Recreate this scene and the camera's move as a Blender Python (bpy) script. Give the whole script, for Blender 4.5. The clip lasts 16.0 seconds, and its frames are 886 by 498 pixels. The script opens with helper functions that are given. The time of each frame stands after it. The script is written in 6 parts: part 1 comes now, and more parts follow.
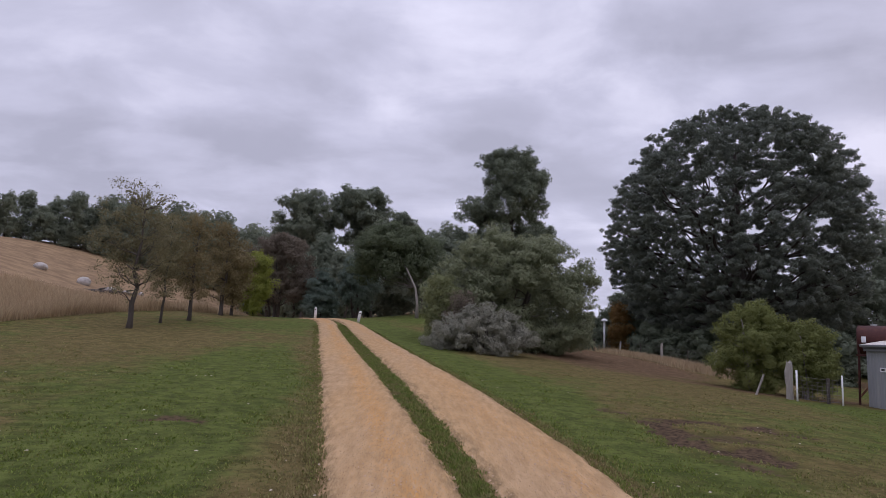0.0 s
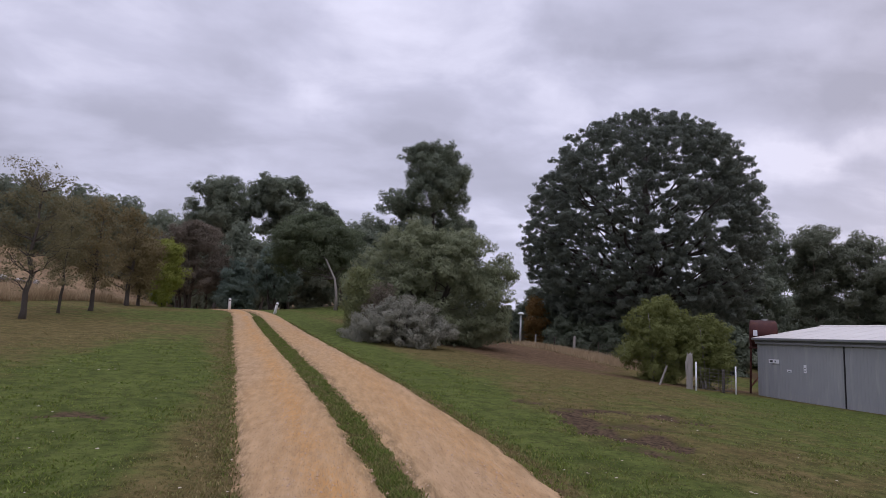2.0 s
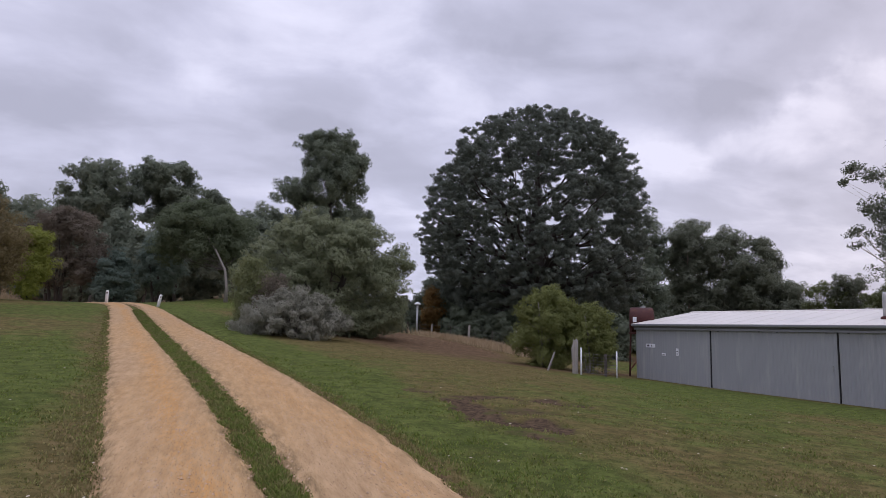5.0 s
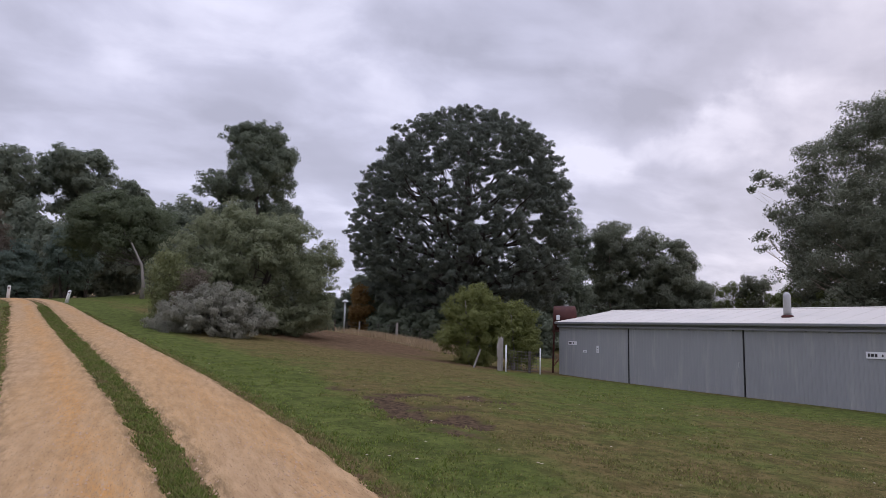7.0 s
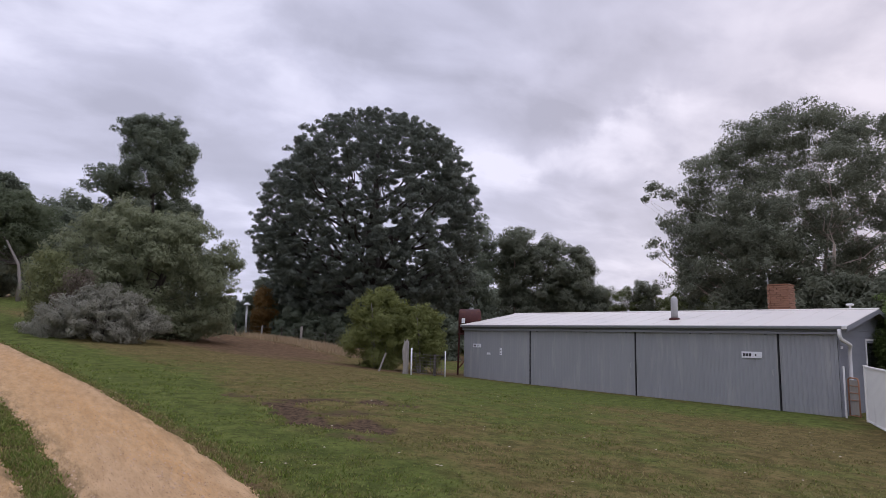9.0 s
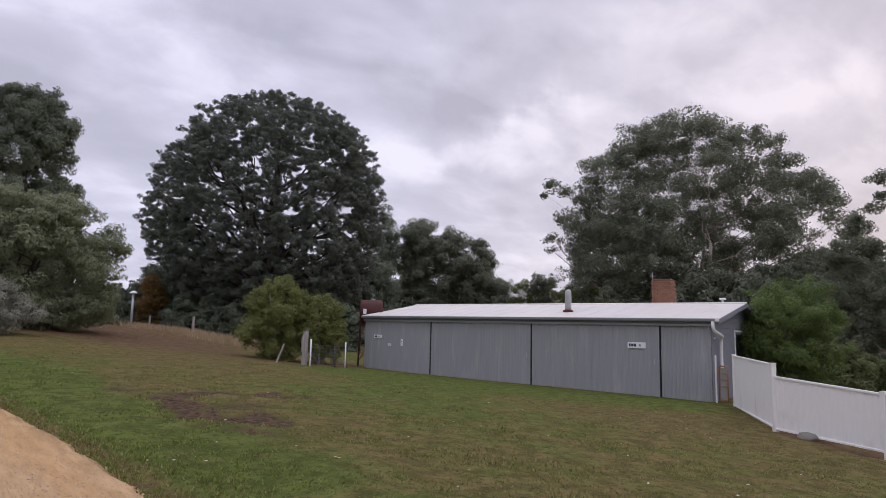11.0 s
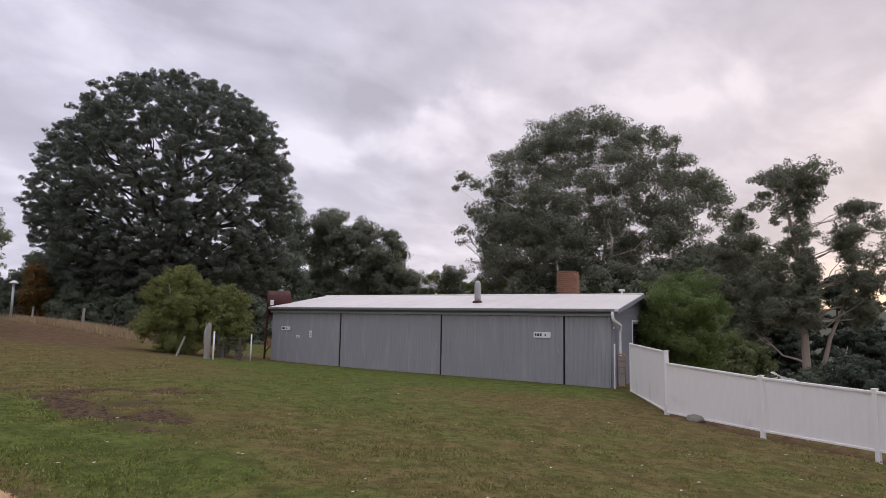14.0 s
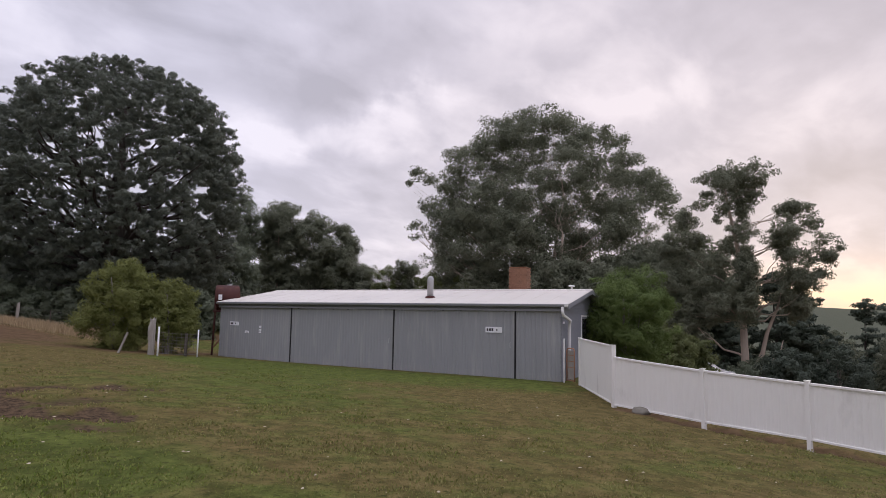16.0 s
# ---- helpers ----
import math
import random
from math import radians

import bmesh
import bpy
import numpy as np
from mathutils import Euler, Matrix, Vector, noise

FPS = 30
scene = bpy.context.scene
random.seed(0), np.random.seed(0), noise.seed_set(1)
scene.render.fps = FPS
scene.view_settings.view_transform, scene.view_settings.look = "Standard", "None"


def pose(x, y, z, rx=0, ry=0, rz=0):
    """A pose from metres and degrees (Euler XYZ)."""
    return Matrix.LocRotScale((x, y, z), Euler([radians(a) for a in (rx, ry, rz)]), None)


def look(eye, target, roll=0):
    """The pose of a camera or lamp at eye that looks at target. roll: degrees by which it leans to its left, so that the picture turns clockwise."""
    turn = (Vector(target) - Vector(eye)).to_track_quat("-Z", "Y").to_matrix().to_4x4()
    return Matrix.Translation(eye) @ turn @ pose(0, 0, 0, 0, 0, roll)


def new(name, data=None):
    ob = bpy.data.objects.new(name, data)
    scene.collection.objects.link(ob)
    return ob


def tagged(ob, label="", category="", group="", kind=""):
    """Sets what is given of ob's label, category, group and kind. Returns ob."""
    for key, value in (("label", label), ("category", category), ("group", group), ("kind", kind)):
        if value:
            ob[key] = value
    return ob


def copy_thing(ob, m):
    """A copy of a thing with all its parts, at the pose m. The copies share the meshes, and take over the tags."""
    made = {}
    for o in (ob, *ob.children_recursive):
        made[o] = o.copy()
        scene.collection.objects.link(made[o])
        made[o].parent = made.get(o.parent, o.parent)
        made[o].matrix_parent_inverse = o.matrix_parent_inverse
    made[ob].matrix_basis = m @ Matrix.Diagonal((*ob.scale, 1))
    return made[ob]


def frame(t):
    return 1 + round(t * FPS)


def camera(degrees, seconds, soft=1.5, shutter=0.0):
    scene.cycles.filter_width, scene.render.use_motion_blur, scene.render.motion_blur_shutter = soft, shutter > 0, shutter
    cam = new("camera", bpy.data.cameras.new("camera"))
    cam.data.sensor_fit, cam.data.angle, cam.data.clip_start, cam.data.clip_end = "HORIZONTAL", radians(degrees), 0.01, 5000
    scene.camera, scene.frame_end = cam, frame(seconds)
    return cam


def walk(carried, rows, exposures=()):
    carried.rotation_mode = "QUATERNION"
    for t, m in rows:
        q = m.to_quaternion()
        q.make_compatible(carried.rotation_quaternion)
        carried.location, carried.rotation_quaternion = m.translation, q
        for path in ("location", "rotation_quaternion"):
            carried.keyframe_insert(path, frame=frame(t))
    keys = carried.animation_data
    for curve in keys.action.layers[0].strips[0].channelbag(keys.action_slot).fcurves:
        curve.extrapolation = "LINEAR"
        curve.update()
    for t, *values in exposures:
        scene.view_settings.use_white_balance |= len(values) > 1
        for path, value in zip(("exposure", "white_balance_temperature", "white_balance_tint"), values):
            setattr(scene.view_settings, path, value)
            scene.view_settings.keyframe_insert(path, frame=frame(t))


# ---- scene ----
# ---- camera and its path ----
cam = camera(70.7, 16.0, soft=0.8)
PATH = [
    (0, pose(-0.000, -0.000, 1.613, 98.33, -2.37, -1.83)),
    (0.5, pose(0.001, -0.007, 1.613, 98.27, -2.64, -4.16)),
    (1, pose(-0.004, -0.006, 1.614, 98.16, -2.54, -5.87)),
    (1.5, pose(-0.006, -0.005, 1.615, 98.08, -2.56, -7.19)),
    (2, pose(-0.014, -0.001, 1.614, 97.96, -2.52, -9.18)),
    (2.5, pose(0.008, 0.009, 1.607, 97.75, -2.80, -10.50)),
    (3, pose(0.048, 0.014, 1.604, 97.85, -2.47, -12.68)),
    (3.5, pose(0.073, 0.021, 1.605, 97.89, -2.47, -13.60)),
    (4, pose(0.097, 0.027, 1.601, 97.76, -2.31, -15.10)),
    (6.5, pose(0.220, 0.048, 1.594, 97.33, -1.35, -23.19)),
    (7, pose(0.254, 0.045, 1.590, 97.44, -1.57, -24.80)),
    (7.5, pose(0.296, 0.041, 1.588, 97.37, -0.95, -26.01)),
    (8, pose(0.332, 0.033, 1.587, 97.28, -1.31, -27.74)),
    (8.5, pose(0.343, 0.039, 1.588, 97.52, -1.02, -30.65)),
    (9, pose(0.330, 0.035, 1.587, 97.95, -1.24, -33.19)),
    (9.5, pose(0.317, 0.034, 1.588, 97.73, -1.29, -35.56)),
    (12, pose(0.342, 0.051, 1.592, 97.22, -1.25, -44.95)),
    (12.5, pose(0.348, 0.054, 1.590, 97.09, -1.12, -45.72)),
    (13, pose(0.352, 0.058, 1.590, 97.05, -1.18, -46.96)),
    (13.5, pose(0.359, 0.058, 1.591, 96.83, -1.20, -48.67)),
    (14, pose(0.363, 0.063, 1.592, 96.68, -1.05, -50.28)),
    (14.5, pose(0.363, 0.063, 1.591, 96.74, -1.17, -51.13)),
    (15, pose(0.360, 0.063, 1.592, 96.69, -1.13, -51.89)),
    (15.5, pose(0.362, 0.063, 1.592, 96.41, -1.01, -53.35)),
    (16, pose(0.368, 0.065, 1.589, 96.32, -1.04, -54.60)),
]
walk(cam, PATH, [(0.0, 0.05, 6500, 12), (4.0, 0.12, 6500, 10.5), (9.0, 0.19, 6550, 10), (12.5, 0.22, 6900, 10), (16.0, 0.22, 7000, 9.5)])

# ---- world and light ----
SUN_AZ = radians(88.0)      # clockwise from +y
SUN_EL = radians(10.0)


CLOUDS = [(2, 28, 9, 5, 0.34), (14.5, 26, 6, 4, 0.26), (16.5, 19.6, 6, 1.6, 0.16), (-4, 22, 6, 2.5, 0.14), (50, 17.6, 6, 1.4, 0.30), (40.5, 16, 6, 1.5, 0.30),
          (71.5, 19.7, 7, 2.0, 0.24), (65, 27, 9, 3, 0.04), (-24, 14, 16, 4, -0.28), (-14, 19, 8, 3.5, -0.14), (26, 23.5, 7, 2.6, -0.14), (48, 22.6, 12, 3.2, -0.34), (46, 12.6, 8, 1.8, -0.18),
          (81, 23, 7, 3, -0.14), (6, 15.5, 9, 3, -0.16)]


def make_world():
    w = bpy.data.worlds.new("overcast_evening")
    w.use_nodes = True
    scene.world = w
    t = w.node_tree
    t.nodes.clear()
    L = t.links.new
    out = t.nodes.new("ShaderNodeOutputWorld")
    bg = t.nodes.new("ShaderNodeBackground")
    bg.inputs["Strength"].default_value = 1.0
    L(bg.outputs[0], out.inputs[0])
    sky = t.nodes.new("ShaderNodeTexSky")
    sky.sky_type = "NISHITA"
    sky.sun_disc = False
    sky.sun_elevation = SUN_EL
    sky.sun_rotation = SUN_AZ
    skys = t.nodes.new("ShaderNodeVectorMath")
    skys.operation = "SCALE"
    skys.inputs["Scale"].default_value = 0.07
    L(sky.outputs[0], skys.inputs[0])
    tc = t.nodes.new("ShaderNodeTexCoord")
    sep = t.nodes.new("ShaderNodeSeparateXYZ")
    L(tc.outputs["Generated"], sep.inputs[0])

    def math_(op, a, b=None, clamp=False):
        n = t.nodes.new("ShaderNodeMath")
        n.operation, n.use_clamp = op, clamp
        for i, v in enumerate((a, b)):
            if v is None:
                continue
            if isinstance(v, (int, float)):
                n.inputs[i].default_value = v
            else:
                L(v, n.inputs[i])
        return n.outputs[0]

    def ramp(v, a, b, lo, hi):
        n = t.nodes.new("ShaderNodeMapRange")
        n.interpolation_type = "SMOOTHSTEP"
        for i, q in enumerate((None, a, b, lo, hi)):
            if q is not None:
                n.inputs[i].default_value = q
        L(v, n.inputs[0])
        return n.outputs[0]

    up = math_("MAXIMUM", sep.outputs[2], 0.0)
    den = math_("ADD", up, 0.24)
    comb = t.nodes.new("ShaderNodeCombineXYZ")
    L(math_("DIVIDE", sep.outputs[0], den), comb.inputs[0])
    L(math_("DIVIDE", sep.outputs[1], den), comb.inputs[1])
    # cloud sheet, streaked along one wind direction
    mp = t.nodes.new("ShaderNodeMapping")
    mp.inputs["Rotation"].default_value = (0, 0, radians(35))
    mp.inputs["Scale"].default_value = (0.95, 1.35, 1)
    mp.inputs["Location"].default_value = (1.7, 0.4, 0)
    L(comb.outputs[0], mp.inputs[0])

    def cloud_noise(scale, detail, rough, dist):
        n = t.nodes.new("ShaderNodeTexNoise")
        n.inputs["Scale"].default_value = scale
        n.inputs["Detail"].default_value = detail
        n.inputs["Roughness"].default_value = rough
        n.inputs["Distortion"].default_value = dist
        L(mp.outputs[0], n.inputs["Vector"])
        return n.outputs["Fac"]

    big = ramp(cloud_noise(0.85, 4, 0.5, 0.3), 0.32, 0.66, 0, 1)
    small = ramp(cloud_noise(2.7, 6, 0.52, 0.3), 0.32, 0.68, 0, 1)
    body = math_("ADD", math_("MULTIPLY", big, 0.34), math_("MULTIPLY", small, 0.36))
    # cloud banks and thin bright breaks: bearing, height, half width, half height (degrees), brightness
    stir = t.nodes.new("ShaderNodeTexNoise")
    stir.inputs["Scale"].default_value, stir.inputs["Detail"].default_value, stir.inputs["Roughness"].default_value = 7.0, 5, 0.55
    L(tc.outputs["Generated"], stir.inputs["Vector"])
    shift = t.nodes.new("ShaderNodeSeparateXYZ")
    L(stir.outputs["Color"], shift.inputs[0])
    bearing = math_("MULTIPLY", math_("ARCTAN2", sep.outputs[0], sep.outputs[1]), math.degrees(1))
    height = math_("MULTIPLY", math_("ARCSINE", sep.outputs[2]), math.degrees(1))
    bearing = math_("ADD", bearing, math_("MULTIPLY", math_("SUBTRACT", shift.outputs[0], 0.5), 26.0))
    height = math_("ADD", height, math_("MULTIPLY", math_("SUBTRACT", shift.outputs[1], 0.5), 11.0))
    total = 0.17
    for a, h, wa, wh, k in CLOUDS:
        p = math_("POWER", math_("DIVIDE", math_("SUBTRACT", bearing, a), wa), 2.0)
        q = math_("POWER", math_("DIVIDE", math_("SUBTRACT", height, h), wh), 2.0)
        total = math_("ADD", math_("MULTIPLY", math_("EXPONENT", math_("MULTIPLY", math_("ADD", p, q), -1.0)), k), total)
    body = math_("ADD", body, total, True)
    cr = t.nodes.new("ShaderNodeValToRGB")
    cr.color_ramp.elements[0].position = 0.15
    cr.color_ramp.elements[0].color = (0.44, 0.445, 0.575, 1)
    cr.color_ramp.elements[1].position = 0.9
    cr.color_ramp.elements[1].color = (0.79, 0.79, 0.98, 1)
    e = cr.color_ramp.elements.new(0.55)
    e.color = (0.585, 0.59, 0.76, 1)
    L(body, cr.inputs[0])
    # an overcast dome is brightest overhead
    lift = ramp(sep.outputs[2], 0.45, 0.95, 1.0, 2.2)
    dome = t.nodes.new("ShaderNodeVectorMath")
    dome.operation = "SCALE"
    L(cr.outputs[0], dome.inputs[0])
    L(lift, dome.inputs["Scale"])
    # warm evening gap low in the west
    side = math_("ADD", math_("MULTIPLY", sep.outputs[0], math.sin(SUN_AZ)), math_("MULTIPLY", sep.outputs[1], math.cos(SUN_AZ)))
    glow = math_("MULTIPLY", ramp(side, 0.90, 1.0, 0, 1), ramp(sep.outputs[2], 0.015, 0.12, 1, 0))
    glow = math_("MULTIPLY", glow, math_("ADD", 0.55, math_("MULTIPLY", small, 0.5)), True)
    mixg = t.nodes.new("ShaderNodeMix")
    mixg.data_type = "RGBA"
    mixg.inputs["B"].default_value = (1, 1, 1, 1)
    L(glow, mixg.inputs["Factor"])
    L(dome.outputs[0], mixg.inputs[6])
    mixg.inputs[7].default_value = (0.95, 0.755, 0.645, 1)
    tint = t.nodes.new("ShaderNodeMix")
    tint.data_type = "RGBA"
    L(math_("MULTIPLY", ramp(side, 0.45, 1.0, 0, 1), 1.0), tint.inputs["Factor"])
    L(mixg.outputs[2], tint.inputs[6])
    warm = t.nodes.new("ShaderNodeVectorMath")
    warm.operation = "MULTIPLY"
    warm.inputs[1].default_value = (1.0, 0.935, 0.86)
    L(mixg.outputs[2], warm.inputs[0])
    L(warm.outputs[0], tint.inputs[7])
    thin = t.nodes.new("ShaderNodeMix")
    thin.data_type = "RGBA"
    thin.inputs[0].default_value = 0.94
    L(skys.outputs[0], thin.inputs[6])
    L(tint.outputs[2], thin.inputs[7])
    L(thin.outputs[2], bg.inputs["Color"])


make_world()
sun_data = bpy.data.lights.new("sun", "SUN")
sun_data.energy = 0.5
sun_data.angle = radians(25)
sun_data.color = (1.0, 0.88, 0.74)
sun = new("sun", sun_data)
sun.matrix_world = look((60 * math.sin(SUN_AZ), 60 * math.cos(SUN_AZ), 60 * math.tan(SUN_EL)), (0, 0, 0))

# ---- materials ----
def material(name, base, alt=None, rough=0.7, metal=0.0, grain=30.0, blotch=1.2, bump=0.15, bump_scale=60.0, spread=1.0,
             island=0.0, translucent=0.0, dirt=None, dirt_scale=2.0, dirt_cut=0.62, stretch=None, per_object=0.0, spec=0.35):
    """A rough natural surface: two colours mixed by a blotch and a grain, with bump, and wear where dirt is given."""
    m = bpy.data.materials.new(name)
    m.use_nodes = True
    t = m.node_tree
    L = t.links.new
    bsdf = t.nodes["Principled BSDF"]
    bsdf.inputs["Roughness"].default_value = rough
    bsdf.inputs["Metallic"].default_value = metal
    bsdf.inputs["Specular IOR Level"].default_value = spec
    alt = alt or tuple(c * 0.7 for c in base)
    tc = t.nodes.new("ShaderNodeTexCoord")
    vec = tc.outputs["Object"]
    if stretch:
        mp = t.nodes.new("ShaderNodeMapping")
        mp.inputs["Scale"].default_value = stretch
        L(vec, mp.inputs[0])
        vec = mp.outputs[0]

    def tex(scale, detail):
        n = t.nodes.new("ShaderNodeTexNoise")
        n.inputs["Scale"].default_value = scale
        n.inputs["Detail"].default_value = detail
        n.inputs["Roughness"].default_value = 0.6
        L(vec, n.inputs["Vector"])
        return n.outputs["Fac"]

    def rng(v, a, b):
        n = t.nodes.new("ShaderNodeMapRange")
        n.inputs[1].default_value, n.inputs[2].default_value = a, b
        L(v, n.inputs[0])
        return n.outputs[0]

    def mul_add(a, k, b=None):
        n = t.nodes.new("ShaderNodeMath")
        n.operation = "MULTIPLY_ADD"
        L(a, n.inputs[0])
        n.inputs[1].default_value = k
        if b is None:
            n.inputs[2].default_value = 0
        else:
            L(b, n.inputs[2])
        return n.outputs[0]

    f = mul_add(rng(tex(blotch, 3), 0.5 - 0.25 * spread, 0.5 + 0.25 * spread), 0.55, mul_add(rng(tex(grain, 4), 0.25, 0.75), 0.45))
    if island:
        geo = t.nodes.new("ShaderNodeNewGeometry")
        f = mul_add(geo.outputs["Random Per Island"], island, mul_add(f, 1 - island))
    if per_object:
        oi = t.nodes.new("ShaderNodeObjectInfo")
        f = mul_add(oi.outputs["Random"], per_object, mul_add(f, 1 - per_object))
    mix = t.nodes.new("ShaderNodeMix")
    mix.data_type = "RGBA"
    L(f, mix.inputs[0])
    mix.inputs[6].default_value = (*base, 1)
    mix.inputs[7].default_value = (*alt, 1)
    col = mix.outputs[2]
    if dirt:
        d = t.nodes.new("ShaderNodeMix")
        d.data_type = "RGBA"
        L(rng(tex(dirt_scale, 6), dirt_cut - 0.06, dirt_cut + 0.12), d.inputs[0])
        L(col, d.inputs[6])
        d.inputs[7].default_value = (*dirt, 1)
        col = d.outputs[2]
    L(col, bsdf.inputs["Base Color"])
    if bump:
        b = t.nodes.new("ShaderNodeBump")
        b.inputs["Strength"].default_value = bump
        b.inputs["Distance"].default_value = 0.02
        L(tex(bump_scale, 5), b.inputs["Height"])
        L(b.outputs[0], bsdf.inputs["Normal"])
    if translucent:
        tr = t.nodes.new("ShaderNodeBsdfTranslucent")
        L(col, tr.inputs[0])
        ms = t.nodes.new("ShaderNodeMixShader")
        ms.inputs[0].default_value = translucent
        L(bsdf.outputs[0], ms.inputs[1])
        L(tr.outputs[0], ms.inputs[2])
        L(ms.outputs[0], t.nodes["Material Output"].inputs[0])
    return m


def leafy(name, a, b, rough=0.65, trans=0.45, island=0.22, blotch=0.35):
    return material(name, a, b, rough=rough, translucent=trans, island=island, blotch=blotch, grain=3.0, bump=0, spread=0.8, spec=0.25)


LEAF_PINE = leafy("pine_needles", (0.114, 0.133, 0.110), (0.200, 0.221, 0.173), trans=0.38)
LEAF_GUM = leafy("gum_leaves", (0.128, 0.146, 0.100), (0.250, 0.264, 0.185))
LEAF_GUM_DARK = leafy("dark_gum_leaves", (0.118, 0.142, 0.098), (0.225, 0.255, 0.175))
# distant gum green, lightened in the colour to stand for slight haze
LEAF_FAR_HAZE = leafy("hazed_far_gum_leaves", (0.137, 0.165, 0.122), (0.253, 0.280, 0.198))
LEAF_WATTLE = leafy("wattle_leaves", (0.167, 0.192, 0.110), (0.320, 0.339, 0.204))
LEAF_SILVER = leafy("silver_leaves", (0.225, 0.229, 0.176), (0.396, 0.378, 0.302))
LEAF_OLIVE = leafy("olive_green_leaves", (0.098, 0.120, 0.047), (0.195, 0.215, 0.088))
LEAF_WATTLE_YOUNG = leafy("young_wattle_leaves", (0.15, 0.17, 0.075), (0.28, 0.295, 0.14))
LEAF_SPREAD = leafy("dull_green_leaves", (0.092, 0.115, 0.066), (0.18, 0.208, 0.118))
LEAF_BUSH = leafy("bright_green_leaves", (0.145, 0.166, 0.050), (0.285, 0.300, 0.108))
LEAF_GREEN = leafy("fresh_green_leaves", (0.100, 0.146, 0.044), (0.205, 0.268, 0.090))
LEAF_LIME = leafy("lime_leaves", (0.19, 0.22, 0.045), (0.35, 0.37, 0.08))
LEAF_AUTUMN = leafy("autumn_leaves", (0.158, 0.134, 0.066), (0.285, 0.222, 0.108))
LEAF_SAPLING = leafy("sapling_leaves", (0.144, 0.130, 0.074), (0.274, 0.245, 0.127))
LEAF_BROWN = leafy("brown_leaves", (0.128, 0.106, 0.080), (0.215, 0.176, 0.132))
LEAF_ORANGE = leafy("orange_leaves", (0.20, 0.11, 0.04), (0.28, 0.175, 0.06))
LEAF_BLUE = leafy("blue_green_leaves", (0.105, 0.144, 0.114), (0.202, 0.251, 0.200))
LEAF_CYPRESS = leafy("cypress_leaves", (0.050, 0.066, 0.050), (0.102, 0.126, 0.090), trans=0.3)
BARK_DARK = material("dark_bark", (0.045, 0.036, 0.03), (0.085, 0.07, 0.058), grain=14, bump=0.6, bump_scale=18, stretch=(1, 1, 0.25))
BARK_GREY = material("grey_bark", (0.16, 0.14, 0.12), (0.28, 0.25, 0.22), grain=10, bump=0.4, bump_scale=14, stretch=(1, 1, 0.25))
BARK_PALE = material("pale_gum_bark", (0.46, 0.37, 0.29), (0.27, 0.22, 0.18), grain=6, bump=0.3, bump_scale=9, stretch=(1, 1, 0.2))
WALL_GREY = material("grey_painted_steel", (0.312, 0.320, 0.328), (0.268, 0.275, 0.283), rough=0.5, grain=1.5, blotch=0.5, bump=0.03,
                     bump_scale=25, dirt=(0.36, 0.36, 0.355), dirt_scale=0.9, dirt_cut=0.58, stretch=(4, 4, 0.5), per_object=0.25)
TRIM_GREY = material("dark_grey_trim", (0.12, 0.125, 0.14), (0.155, 0.16, 0.18), rough=0.5, bump=0.02)
GUTTER_GREY = material("grey_gutter", (0.30, 0.305, 0.33), (0.25, 0.255, 0.28), rough=0.45, bump=0.02)
# near-black colour that stands in for shade between and behind the doors
GAP_SHADE = material("gap_shade", (0.02, 0.02, 0.022), (0.03, 0.03, 0.03), rough=0.9, bump=0)
ROOF_PALE = material("pale_steel_roof", (0.70, 0.66, 0.60), (0.62, 0.585, 0.53), rough=0.42, grain=1.2, blotch=0.35, bump=0.02,
                     dirt=(0.55, 0.53, 0.49), dirt_scale=0.7, dirt_cut=0.62)
BOARD_GREY = material("grey_weatherboard", (0.25, 0.26, 0.285), (0.21, 0.215, 0.24), rough=0.6, grain=8, bump=0.08, stretch=(1, 1, 4))
WHITE_STEEL = material("white_fence_steel", (0.85, 0.835, 0.795), (0.785, 0.77, 0.73), rough=0.45, grain=0.8, blotch=0.6, bump=0.015,
                       dirt=(0.63, 0.61, 0.57), dirt_scale=1.3, dirt_cut=0.64, stretch=(1, 1, 0.5))
WHITE_PAINT = material("white_paint", (0.82, 0.81, 0.80), (0.72, 0.71, 0.70), rough=0.5, dirt=(0.5, 0.48, 0.45), dirt_cut=0.68, bump=0.04)
RUST_RED = material("rusty_red_paint", (0.075, 0.018, 0.014), (0.042, 0.013, 0.011), rough=0.7, dirt=(0.10, 0.032, 0.018), dirt_scale=3.5, dirt_cut=0.58, bump=0.1)
RUST = material("rusted_steel", (0.30, 0.145, 0.085), (0.19, 0.085, 0.05), rough=0.85, grain=20, bump=0.25, dirt=(0.12, 0.05, 0.03), dirt_scale=4)
RUST_TAN = material("tan_rusted_tube", (0.40, 0.22, 0.14), (0.30, 0.15, 0.09), rough=0.8, grain=20, bump=0.15)
BRICK = material("weathered_brick", (0.29, 0.150, 0.096), (0.22, 0.115, 0.074), rough=0.9, grain=20, bump=0.3, per_object=0.5)
MORTAR = material("mortar", (0.27, 0.145, 0.095), (0.22, 0.12, 0.08), rough=0.95)
GALV = material("galvanised_steel", (0.46, 0.46, 0.46), (0.36, 0.36, 0.36), rough=0.45, metal=0.35, grain=12, bump=0.03)
WOOD_GREY = material("weathered_timber", (0.40, 0.37, 0.33), (0.24, 0.215, 0.19), rough=0.9, grain=25, bump=0.6, bump_scale=30, stretch=(1, 1, 0.15))
WOOD_DARK = material("dark_timber", (0.11, 0.09, 0.075), (0.07, 0.058, 0.05), rough=0.9, grain=25, bump=0.5, stretch=(1, 1, 0.15))
